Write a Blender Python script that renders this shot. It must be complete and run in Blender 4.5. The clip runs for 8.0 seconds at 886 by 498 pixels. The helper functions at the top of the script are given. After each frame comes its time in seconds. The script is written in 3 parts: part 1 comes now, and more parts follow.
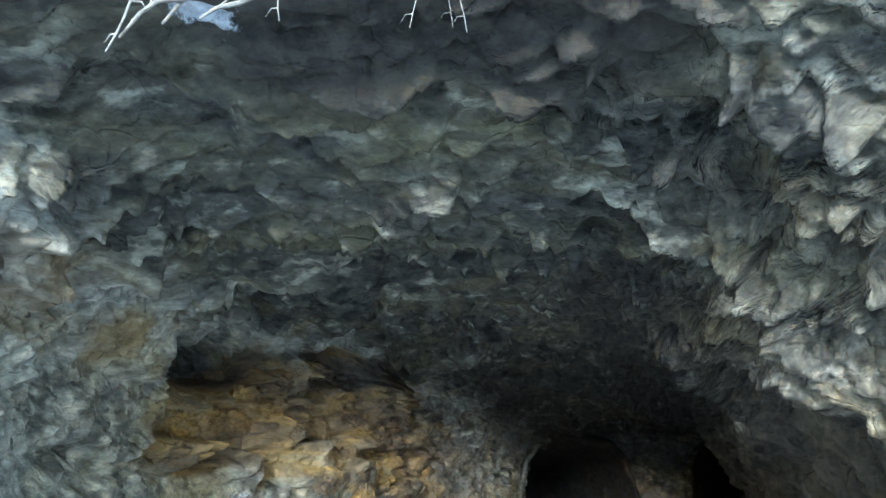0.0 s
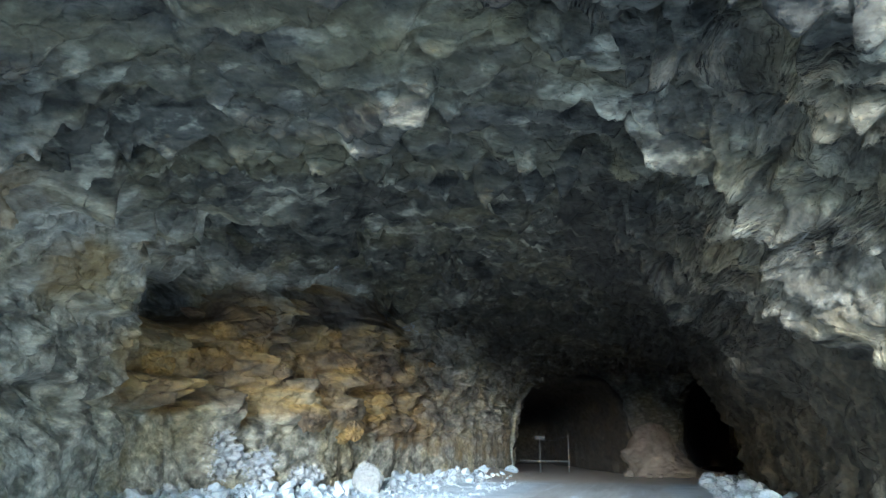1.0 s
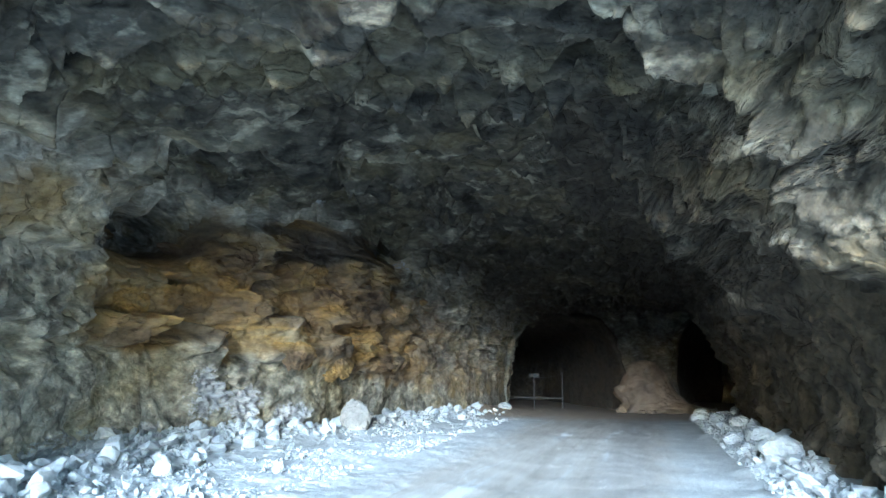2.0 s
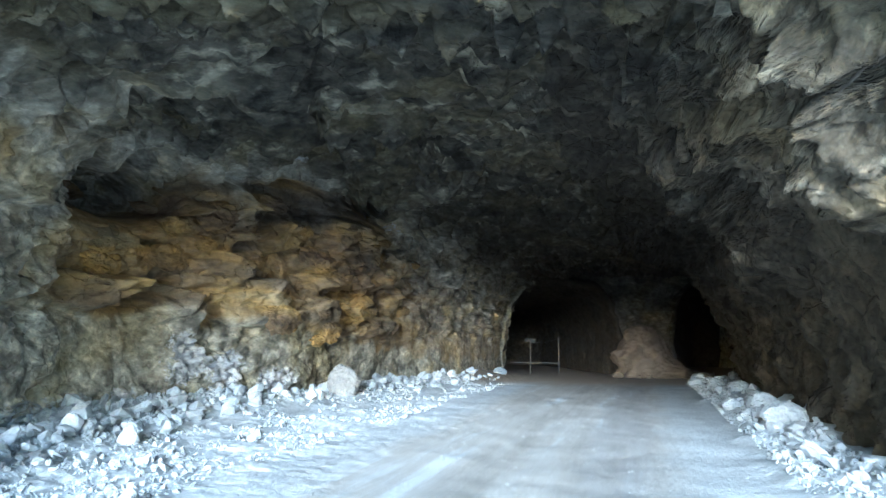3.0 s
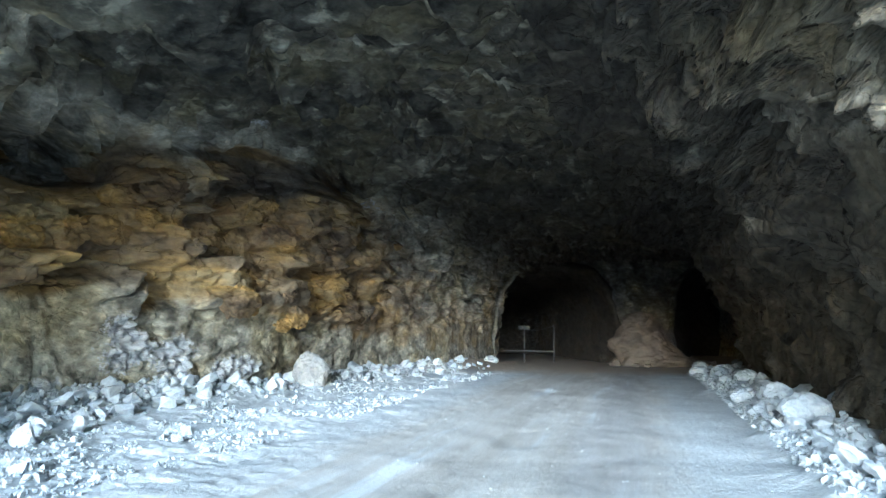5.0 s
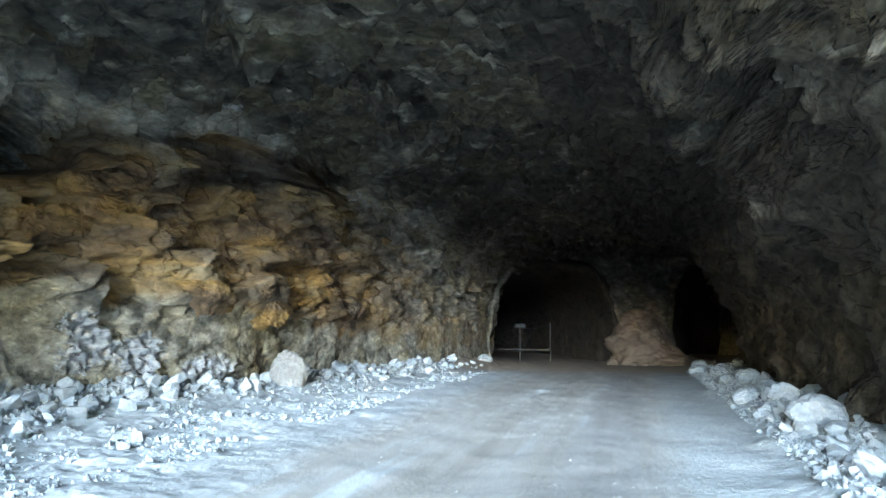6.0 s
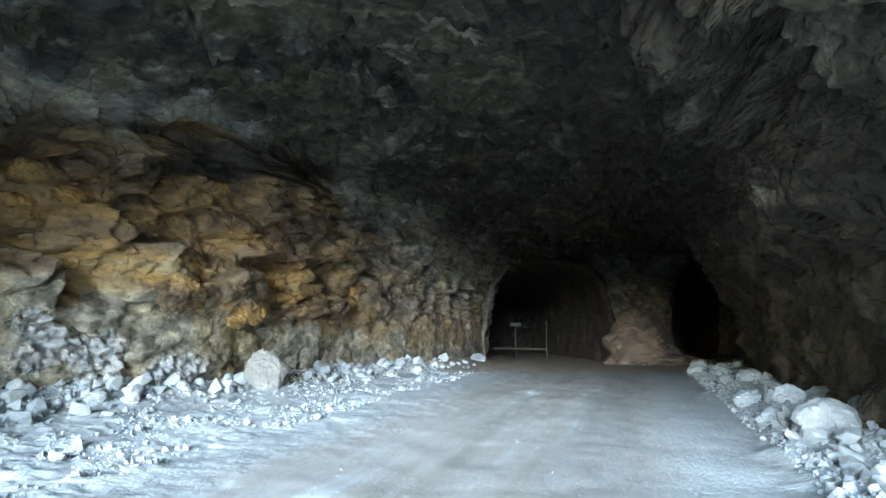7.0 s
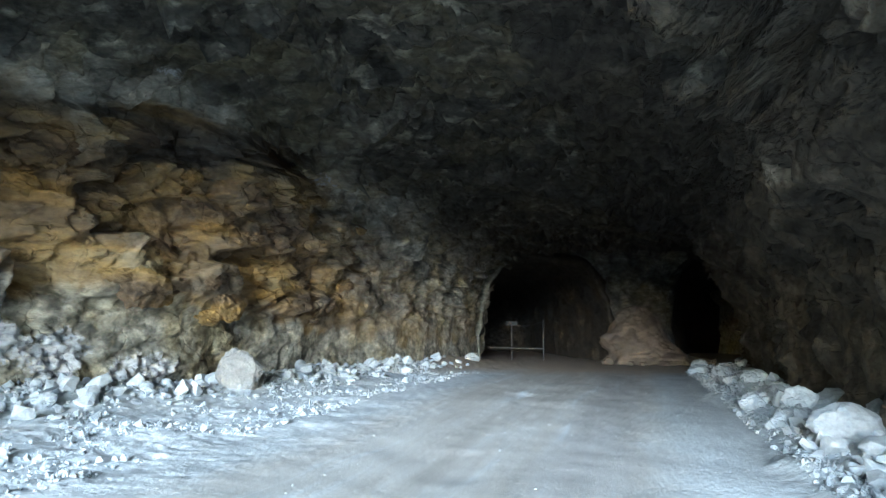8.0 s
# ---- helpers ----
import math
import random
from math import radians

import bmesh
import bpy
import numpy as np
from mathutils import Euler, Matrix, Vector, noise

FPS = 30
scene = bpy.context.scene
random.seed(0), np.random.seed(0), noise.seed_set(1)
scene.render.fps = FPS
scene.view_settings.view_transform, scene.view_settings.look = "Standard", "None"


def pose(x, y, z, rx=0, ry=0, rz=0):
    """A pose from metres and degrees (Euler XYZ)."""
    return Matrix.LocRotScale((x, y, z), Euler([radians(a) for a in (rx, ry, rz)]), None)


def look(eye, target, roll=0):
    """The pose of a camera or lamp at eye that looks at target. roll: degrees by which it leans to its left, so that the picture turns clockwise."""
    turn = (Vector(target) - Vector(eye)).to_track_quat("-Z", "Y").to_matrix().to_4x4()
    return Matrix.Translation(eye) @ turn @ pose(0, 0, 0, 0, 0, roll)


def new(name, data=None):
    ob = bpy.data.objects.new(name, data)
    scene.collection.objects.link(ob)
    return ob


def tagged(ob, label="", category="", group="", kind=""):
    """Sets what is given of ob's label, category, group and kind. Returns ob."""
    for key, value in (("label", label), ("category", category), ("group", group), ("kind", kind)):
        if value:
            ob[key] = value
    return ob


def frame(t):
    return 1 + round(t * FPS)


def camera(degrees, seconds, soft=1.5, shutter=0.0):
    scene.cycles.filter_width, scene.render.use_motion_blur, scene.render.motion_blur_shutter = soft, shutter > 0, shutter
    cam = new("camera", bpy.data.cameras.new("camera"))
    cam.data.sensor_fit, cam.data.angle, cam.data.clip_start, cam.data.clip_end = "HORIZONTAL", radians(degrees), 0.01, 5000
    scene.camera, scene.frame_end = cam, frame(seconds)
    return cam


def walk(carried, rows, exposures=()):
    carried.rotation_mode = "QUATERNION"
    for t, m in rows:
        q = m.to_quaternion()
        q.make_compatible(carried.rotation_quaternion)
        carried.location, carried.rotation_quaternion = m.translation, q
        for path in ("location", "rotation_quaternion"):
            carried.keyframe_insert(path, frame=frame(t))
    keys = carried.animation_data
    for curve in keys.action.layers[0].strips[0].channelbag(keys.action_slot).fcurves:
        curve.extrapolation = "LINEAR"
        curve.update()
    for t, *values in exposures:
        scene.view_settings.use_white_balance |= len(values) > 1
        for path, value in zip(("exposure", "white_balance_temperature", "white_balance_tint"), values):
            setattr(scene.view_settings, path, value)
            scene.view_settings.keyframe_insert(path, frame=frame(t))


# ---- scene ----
cam = camera(71.3, 8.0)
METRES, EYE, TILT, LEAN, TURN = 8.556, 1.6, 0.0, 0.0, 0.0
ROWS = [
    (0.0, 0.0, 0.0, 0.0, -0.46, 22.95, -1.09),
    (0.5, 0.0219, 0.0538, -0.0001, -0.49, 20.6, -1.07),
    (1.0, 0.0425, 0.1107, -0.0015, -0.59, 17.83, -0.96),
    (1.5, 0.0625, 0.164, 0.0005, -0.65, 15.24, -0.92),
    (2.0, 0.0843, 0.2241, 0.0023, -0.68, 12.38, -0.89),
    (3.5, 0.1388, 0.3952, -0.0043, -0.76, 8.75, -0.78),
    (4.0, 0.1576, 0.4606, -0.0085, -0.78, 8.45, -0.79),
    (4.5, 0.179, 0.5176, -0.0104, -0.8, 8.37, -0.79),
    (6.0, 0.2484, 0.6964, -0.0153, -0.91, 8.23, -0.72),
    (6.5, 0.273, 0.751, -0.0149, -0.94, 8.18, -0.72),
    (7.0, 0.3007, 0.8105, -0.0158, -0.93, 8.14, -0.7),
    (7.5, 0.3243, 0.8671, -0.018, -0.95, 8.15, -0.73),
    (8.0, 0.347, 0.9359, -0.0201, -0.95, 8.11, -0.75),
]
walk(cam, [(t, pose(0, 0, EYE, TILT, LEAN, TURN) @ pose(METRES * x, METRES * y, METRES * z, 90 + pitch, roll, yaw)) for t, x, y, z, yaw, pitch, roll in ROWS], [(0.0, 2.56, 4500, 0), (2.5, 2.48, 4600, 0), (4.5, 2.40, 4650, 0), (8.0, 2.24, 4700, 0)])

# world and light: open sky in front of the cave mouth, low hazy sun behind the camera
world = bpy.data.worlds.new("world")
scene.world = world
world.use_nodes = True
wn = world.node_tree
sky = wn.nodes.new("ShaderNodeTexSky")
sky.sky_type, sky.sun_disc = "NISHITA", False
sky.sun_elevation, sky.sun_rotation = radians(9.5), radians(191)
wn.links.new(sky.outputs[0], wn.nodes["Background"].inputs[0])
wn.nodes["Background"].inputs[1].default_value = 0.15
sun = new("sun", bpy.data.lights.new("sun", "SUN"))
sun.data.energy, sun.data.angle, sun.data.color = 2.5, radians(26), (1.0, 0.97, 0.93)
sun.matrix_world = look((-11.0, -57.0, 9.6), (0, 0, 0))


# ---------------------------------------------------------------- noise
def lattice(ix, iy, iz):
    return (ix.astype(np.int64) * 73856093) ^ (iy.astype(np.int64) * 19349663) ^ (iz.astype(np.int64) * 83492791)


def mixed(h):
    h = h.astype(np.uint64) & np.uint64(0xFFFFFFFF)
    for _ in range(2):
        h = ((h ^ (h >> np.uint64(16))) * np.uint64(0x45D9F3B)) & np.uint64(0xFFFFFFFF)
    h = h ^ (h >> np.uint64(16))
    return (h & np.uint64(0xFFFFFF)).astype(np.float64) / float(0xFFFFFF)


def hash01(ix, iy, iz, seed):
    return mixed(lattice(ix, iy, iz) ^ (seed * 2654435))


def vnoise(p, seed=0):
    """Smooth noise in -1..1 at points p (n, 3)."""
    i = np.floor(p)
    f = p - i
    f = f * f * f * (f * (f * 6 - 15) + 10)
    i = i.astype(np.int64)
    out = np.zeros(len(p))
    for dx in (0, 1):
        for dy in (0, 1):
            for dz in (0, 1):
                w = (f[:, 0] if dx else 1 - f[:, 0]) * (f[:, 1] if dy else 1 - f[:, 1]) * (f[:, 2] if dz else 1 - f[:, 2])
                out += w * hash01(i[:, 0] + dx, i[:, 1] + dy, i[:, 2] + dz, seed)
    return out * 2 - 1


def fbm(p, octaves=4, seed=0, gain=0.5):
    out, a = np.zeros(len(p)), 1.0
    for k in range(octaves):
        out += a * vnoise(p * 2.0 ** k + 17.3 * k, seed + k)
        a *= gain
    return out


def facets(p, seed=0, tilt=1.0, lean=(0, 0, 0), crisp=26.0, blocky=False, where=None):
    """Broken rock: every cell is a tilted plane of its own, blended over a narrow seam; lean tilts all alike.
    Returns height (about -1..1), distance to the cell's edge and a random number for the cell; zeros outside where."""
    if where is not None:
        out = [np.zeros(len(p)) for _ in range(3)]
        if not where.any():
            return out
        for o, v in zip(out, facets(p[where], seed, tilt, lean, crisp, blocky)):
            o[where] = v
        return out
    i = np.floor(p).astype(np.int64)
    lo = i.min(0) - 1
    size = i.max(0) + 2 - lo
    cells = np.stack(np.meshgrid(*[np.arange(a, a + b) for a, b in zip(lo, size)], indexing="ij"), -1).reshape(-1, 3)
    key = lattice(cells[:, 0], cells[:, 1], cells[:, 2])
    r = np.stack([mixed(key ^ ((seed + s) * 2654435)) for s in (1, 2, 3)], 1)
    s = (r[:, 0] * 7.13 + r[:, 1] * 3.71 + r[:, 2] * 5.37) % 1.0
    t = np.stack([(r[:, k] * 13.7 + r[:, (k + 1) % 3] * 5.9) % 1.0 for k in range(3)], 1)
    slope = ((t * 2 - 1) * tilt + np.array(lean, float)).astype(np.float32)
    seat, s = (cells - lo + r).astype(np.float32), s.astype(np.float32)
    q = (p - lo).astype(np.float32)
    n = len(p)
    f1, f2 = np.full(n, 9.0, np.float32), np.full(n, 9.0, np.float32)
    total, height, shade = np.full(n, 1e-12, np.float32), np.zeros(n, np.float32), np.zeros(n, np.float32)
    home = ((i[:, 0] - lo[0]) * size[1] + i[:, 1] - lo[1]) * size[2] + i[:, 2] - lo[2]
    for dx in (-1, 0, 1):
        for dy in (-1, 0, 1):
            for dz in (-1, 0, 1):
                c = home + (dx * size[1] + dy) * size[2] + dz
                v = q - seat[c]
                v2 = v * v
                d = np.sqrt((v2 * v2).sum(1)) if blocky else v2.sum(1)
                f2 = np.minimum(f2, np.maximum(f1, d))
                f1 = np.minimum(f1, d)
                w = np.exp(-crisp * d)
                height += w * ((slope[c] * v).sum(1) + s[c] - 0.5)
                shade += w * s[c]
                total += w
    return height / total, np.sqrt(f2) - np.sqrt(f1), shade / total


def ramp(v, a, b):
    t = np.clip((v - a) / (b - a), 0, 1)
    return t * t * (3 - 2 * t)


# ---------------------------------------------------------------- materials
def material(name, rough=0.9, spec=0.3):
    m = bpy.data.materials.new(name)
    m.use_nodes = True
    b = m.node_tree.nodes["Principled BSDF"]
    b.inputs["Roughness"].default_value, b.inputs["Specular IOR Level"].default_value = rough, spec
    return m, m.node_tree, b


def n_noise(nt, scale, detail=6.0, rough=0.6, vec=None, kind="ShaderNodeTexNoise"):
    n = nt.nodes.new(kind)
    n.inputs["Scale"].default_value = scale
    if kind == "ShaderNodeTexNoise":
        n.inputs["Detail"].default_value, n.inputs["Roughness"].default_value = detail, rough
    if vec is not None:
        nt.links.new(vec, n.inputs["Vector"])
    return n.outputs[0]


def n_ramp(nt, fac, stops):
    r = nt.nodes.new("ShaderNodeValToRGB")
    els = r.color_ramp.elements
    while len(els) < len(stops):
        els.new(0.5)
    for e, (at, c) in zip(els, stops):
        e.position = at
        e.color = (*c, 1) if len(c) == 3 else c
    nt.links.new(fac, r.inputs[0])
    return r.outputs[0]


def grey(v):
    return (v, v, v)


def n_mix(nt, fac, a, b, how="MIX"):
    m = nt.nodes.new("ShaderNodeMix")
    m.data_type, m.blend_type = "RGBA", how
    if isinstance(fac, float):
        m.inputs[0].default_value = fac
    else:
        nt.links.new(fac, m.inputs[0])
    for s, v in ((6, a), (7, b)):
        if isinstance(v, tuple):
            m.inputs[s].default_value = (*v, 1)
        else:
            nt.links.new(v, m.inputs[s])
    return m.outputs[2]


def n_math(nt, how, a, b=0.0):
    m = nt.nodes.new("ShaderNodeMath")
    m.operation = how
    for s, v in ((0, a), (1, b)):
        if isinstance(v, (int, float)):
            m.inputs[s].default_value = v
        else:
            nt.links.new(v, m.inputs[s])
    return m.outputs[0]


def n_place(nt, scale=(1, 1, 1), turn=(0, 0, 0)):
    g = nt.nodes.new("ShaderNodeNewGeometry")
    mp = nt.nodes.new("ShaderNodeMapping")
    mp.inputs["Scale"].default_value, mp.inputs["Rotation"].default_value = scale, [radians(a) for a in turn]
    nt.links.new(g.outputs["Position"], mp.inputs[0])
    return mp.outputs[0]


def n_bump(nt, bsdf, *layers):
    last = None
    for height, strength, dist in layers:
        b = nt.nodes.new("ShaderNodeBump")
        b.inputs["Strength"].default_value, b.inputs["Distance"].default_value = strength, dist
        nt.links.new(height, b.inputs["Height"])
        if last is not None:
            nt.links.new(last, b.inputs["Normal"])
        last = b.outputs[0]
    nt.links.new(last, bsdf.inputs["Normal"])


def n_vec(nt, how, a, b):
    m = nt.nodes.new("ShaderNodeVectorMath")
    m.operation = how
    for k, v in ((0, a), (1, b)):
        if isinstance(v, tuple):
            m.inputs[k].default_value = v
        else:
            nt.links.new(v, m.inputs[k])
    return m.outputs["Value"] if how == "DOT_PRODUCT" else m.outputs[0]


def n_chips(nt, vec, scale, step=0.6):
    """Small broken faces: every cell a tilted plane. Height about -0.5..0.5, and a random number for each cell."""
    v = nt.nodes.new("ShaderNodeTexVoronoi")
    v.inputs["Scale"].default_value = scale
    nt.links.new(vec, v.inputs["Vector"])
    way = n_vec(nt, "SUBTRACT", v.outputs["Color"], (0.5, 0.5, 0.5))
    h = n_math(nt, "MULTIPLY", n_vec(nt, "DOT_PRODUCT", n_vec(nt, "SUBTRACT", vec, v.outputs["Position"]), way), scale * 1.4)
    sep = nt.nodes.new("ShaderNodeSeparateColor")
    nt.links.new(v.outputs["Color"], sep.inputs[0])
    return n_math(nt, "ADD", h, n_math(nt, "MULTIPLY", sep.outputs[0], step)), sep.outputs[1]


def rock_colour(nt, fine, dark, mid, pale, warm, stretch, turn, facet, face):
    pos = n_place(nt, stretch, turn)
    big = n_noise(nt, 0.5, 4, 0.6, pos)
    midn = n_noise(nt, 1.7, 5, 0.58, pos)
    tone = n_math(nt, "ADD", midn, n_math(nt, "MULTIPLY", n_math(nt, "SUBTRACT", facet, 0.5), 0.17))
    col = n_ramp(nt, tone, [(0.33, dark), (0.47, mid), (0.56, mid), (0.69, pale)])
    col = n_mix(nt, n_ramp(nt, big, [(0.47, grey(0)), (0.64, grey(0.8))]), col, n_mix(nt, 0.6, col, warm))
    col = n_mix(nt, 0.8, col, n_ramp(nt, face, [(0.34, grey(0.55)), (0.5, grey(0.95)), (0.6, grey(1.3)), (0.7, grey(1.9))]), "MULTIPLY")
    return n_mix(nt, 0.7, col, n_ramp(nt, fine, [(0.30, grey(0.68)), (0.48, grey(0.95)), (0.58, grey(1.05)), (0.72, grey(1.35))]), "MULTIPLY")


def rock_material(name, bare=False):
    """Broken rock. The zone attribute says where it is side wall (red) or streaked wall (green); the other attribute
    mixes in ochre clay (red), white crust (green), black soil and painted-in shade (blue). bare: ochre rock alone."""
    m, nt, b = material(name, 0.9, 0.22)
    plain = n_place(nt)
    fine = n_noise(nt, 6.0, 8, 0.66, n_place(nt, (0.8, 1.1, 1.3)))
    grain = n_noise(nt, 55.0, 4, 0.7, plain)
    bend = nt.nodes.new("ShaderNodeTexNoise")
    bend.inputs["Scale"].default_value, bend.inputs["Detail"].default_value = 1.6, 5
    nt.links.new(plain, bend.inputs["Vector"])
    # ochre clay layers
    strata = n_noise(nt, 0.8, 6, 0.55, n_place(nt, (0.42, 0.42, 1.25)))
    och = n_ramp(nt, strata, [(0.34, (0.08, 0.059, 0.039)), (0.46, (0.19, 0.135, 0.075)), (0.54, (0.28, 0.19, 0.08)), (0.62, (0.40, 0.262, 0.085)), (0.70, (0.35, 0.27, 0.14))])
    och = n_mix(nt, 0.8, och, n_ramp(nt, fine, [(0.28, grey(0.6)), (0.5, grey(0.97)), (0.75, grey(1.4))]), "MULTIPLY")
    if bare:
        col = och
    else:
        zone = nt.nodes.new("ShaderNodeAttribute")
        zone.attribute_name = "zone"
        zs = nt.nodes.new("ShaderNodeSeparateColor")
        nt.links.new(zone.outputs["Color"], zs.inputs[0])
        # small faces, lying on the roof and upright on the streaked wall
        flat = n_mix(nt, 0.16, n_place(nt, (0.5, 1.15, 1.35)), bend.outputs["Color"], "LINEAR_LIGHT")
        upright = n_mix(nt, 0.14, n_place(nt, (1.1, 1.5, 0.38)), bend.outputs["Color"], "LINEAR_LIGHT")
        lie = n_mix(nt, zs.outputs[1], flat, upright)
        chips = [n_chips(nt, lie, k) for k in (2.6, 6.5, 15.0)]
        face = n_noise(nt, 3.4, 4, 0.62, lie)
        facet = zs.outputs[2]  # tone of each broken face, at random, paler low on the west side
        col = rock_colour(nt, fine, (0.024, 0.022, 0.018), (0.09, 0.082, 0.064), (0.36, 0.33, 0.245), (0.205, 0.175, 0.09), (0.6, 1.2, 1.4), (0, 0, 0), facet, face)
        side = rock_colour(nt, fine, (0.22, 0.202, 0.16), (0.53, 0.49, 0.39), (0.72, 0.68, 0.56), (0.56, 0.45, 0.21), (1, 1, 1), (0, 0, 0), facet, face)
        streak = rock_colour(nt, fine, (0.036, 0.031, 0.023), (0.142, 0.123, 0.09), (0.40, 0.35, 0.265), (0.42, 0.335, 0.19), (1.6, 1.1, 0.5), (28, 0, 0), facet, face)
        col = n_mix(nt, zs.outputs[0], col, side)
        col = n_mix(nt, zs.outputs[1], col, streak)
        att = nt.nodes.new("ShaderNodeAttribute")
        att.attribute_name = "geology_shade"
        sep = nt.nodes.new("ShaderNodeSeparateColor")
        nt.links.new(att.outputs["Color"], sep.inputs[0])
        col = n_mix(nt, sep.outputs[0], col, och)
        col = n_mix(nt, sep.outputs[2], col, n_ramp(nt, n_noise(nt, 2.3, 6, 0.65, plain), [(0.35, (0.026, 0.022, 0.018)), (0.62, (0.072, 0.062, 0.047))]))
        # white crust, broken up by grain
        cr = n_math(nt, "ADD", sep.outputs[1], n_math(nt, "MULTIPLY", n_math(nt, "SUBTRACT", n_noise(nt, 4.0, 8, 0.75, plain), 0.5), 1.6))
        col = n_mix(nt, n_ramp(nt, cr, [(0.45, grey(0)), (0.62, grey(0.9))]), col, n_ramp(nt, fine, [(0.3, (0.30, 0.30, 0.30)), (0.6, (0.66, 0.66, 0.67))]))
    nt.links.new(col, b.inputs["Base Color"])
    bent = n_mix(nt, 0.22, n_place(nt, (0.7, 0.9, 1.2)), bend.outputs["Color"], "LINEAR_LIGHT")
    seams = []
    share = n_math(nt, "ADD", n_math(nt, "MULTIPLY", sep.outputs[0], 0.6), 0.4) if not bare else 1.0
    for scale, width in ((1.1, 0.03), (3.1, 0.05)):
        v = nt.nodes.new("ShaderNodeTexVoronoi")
        v.feature = "DISTANCE_TO_EDGE"
        v.inputs["Scale"].default_value = scale
        nt.links.new(bent, v.inputs["Vector"])
        some = n_ramp(nt, n_noise(nt, 0.9 * scale, 3, 0.5, plain), [(0.46, grey(0)), (0.58, grey(1))])
        seams.append(n_math(nt, "MULTIPLY", n_math(nt, "MULTIPLY", n_ramp(nt, v.outputs["Distance"], [(0.0, grey(1)), (width, grey(0))]), some), share))
    if bare:
        flat = n_mix(nt, 0.16, n_place(nt, (0.5, 1.15, 1.35)), bend.outputs["Color"], "LINEAR_LIGHT")
        chips = [n_chips(nt, flat, k) for k in (2.6, 6.5, 15.0)]
    chips = [c[0] for c in chips]
    broad = 0.35 if bare else n_math(nt, "SUBTRACT", 1.0, n_math(nt, "MULTIPLY", sep.outputs[0], 0.65))
    chips[0] = n_math(nt, "MULTIPLY", chips[0], broad)
    chips[1] = n_math(nt, "MULTIPLY", chips[1], broad)
    chips[2] = n_math(nt, "MULTIPLY", chips[2], broad)
    n_bump(nt, b, (seams[0], 0.9, -0.08), (seams[1], 0.7, -0.03), (chips[0], 0.9, 0.075), (chips[1], 0.95, 0.06), (chips[2], 0.8, 0.02), (fine, 0.8, 0.06), (grain, 0.3, 0.01))
    return m


M_ROCK = rock_material("cave_rock")
M_OCHRE = rock_material("ochre_rock", True)


def dust_material(name, low, mid, high, scale=1.0, stretch=(1, 1, 1), turn=(0, 0, 0)):
    m, nt, b = material(name, 0.95, 0.15)
    pos = n_place(nt, stretch, turn)
    a = n_noise(nt, 0.8 * scale, 5, 0.6, pos)
    f = n_noise(nt, 14 * scale, 8, 0.7, n_place(nt))
    col = n_ramp(nt, a, [(0.3, low), (0.5, mid), (0.7, high)])
    col = n_mix(nt, 0.6, col, n_ramp(nt, f, [(0.3, grey(0.62)), (0.55, grey(1.0)), (0.8, grey(1.25))]), "MULTIPLY")
    nt.links.new(col, b.inputs["Base Color"])
    n_bump(nt, b, (f, 0.6, 0.05), (n_noise(nt, 70, 3, 0.6, n_place(nt)), 0.35, 0.01))
    return m, nt, b, col


def stone_material():
    m, nt, b = material("dusty_stone", 0.93, 0.2)
    info = nt.nodes.new("ShaderNodeObjectInfo")
    pos = n_place(nt)
    f = n_noise(nt, 9, 8, 0.7, pos)
    col = n_ramp(nt, info.outputs["Random"], [(0.0, (0.42, 0.44, 0.45)), (0.5, (0.55, 0.58, 0.60)), (1.0, (0.68, 0.71, 0.73))])
    col = n_mix(nt, 0.7, col, n_ramp(nt, f, [(0.3, grey(0.55)), (0.55, grey(1.0)), (0.8, grey(1.25))]), "MULTIPLY")
    nt.links.new(col, b.inputs["Base Color"])
    n_bump(nt, b, (f, 0.7, 0.06), (n_noise(nt, 60, 3, 0.6, pos), 0.4, 0.01))
    return m


M_STONE = stone_material()
M_GRAVEL = dust_material("gravel_stone", (0.36, 0.375, 0.385), (0.47, 0.495, 0.51), (0.60, 0.63, 0.65), 4.0)[0]


# ---------------------------------------------------------------- plan of the cave
# y, left wall, right wall, roof height, squareness left, right
STATIONS = [
    (3.1, -9.0, 9.4, 6.6, 4.0, 1.8),
    (5.0, -7.8, 8.0, 6.6, 4.8, 1.9),
    (9.0, -6.9, 7.3, 6.65, 5.0, 2.5),
    (13.0, -7.4, 8.3, 6.85, 5.0, 2.6),
    (17.0, -7.3, 9.6, 7.2, 5.5, 2.6),
    (19.0, -6.8, 10.4, 7.4, 6.5, 2.6),
    (21.5, -5.5, 11.3, 7.65, 7.0, 2.6),
    (25.0, -3.4, 12.6, 8.0, 7.0, 2.6),
    (31.0, -1.0, 14.6, 8.1, 6.0, 2.6),
    (36.0, 1.3, 17.0, 7.9, 4.5, 2.6),
    (42.0, 3.6, 22.0, 7.8, 4.0, 2.6),
    (50.0, 6.2, 27.0, 7.8, 4.0, 2.6),
    (53.0, 6.8, 28.0, 7.8, 4.0, 2.6),
]
_ys = np.linspace(3.1, 53, 580)
_tab = np.array(STATIONS)
_sm = np.exp(-np.linspace(-2.5, 2.5, 25) ** 2)
_sm /= _sm.sum()
_cols = [np.convolve(np.pad(np.interp(_ys, _tab[:, 0], _tab[:, k]), 12, mode="edge"), _sm, "valid") for k in range(1, 6)]


def plan(y, k):
    return np.interp(y, _ys, _cols[k])


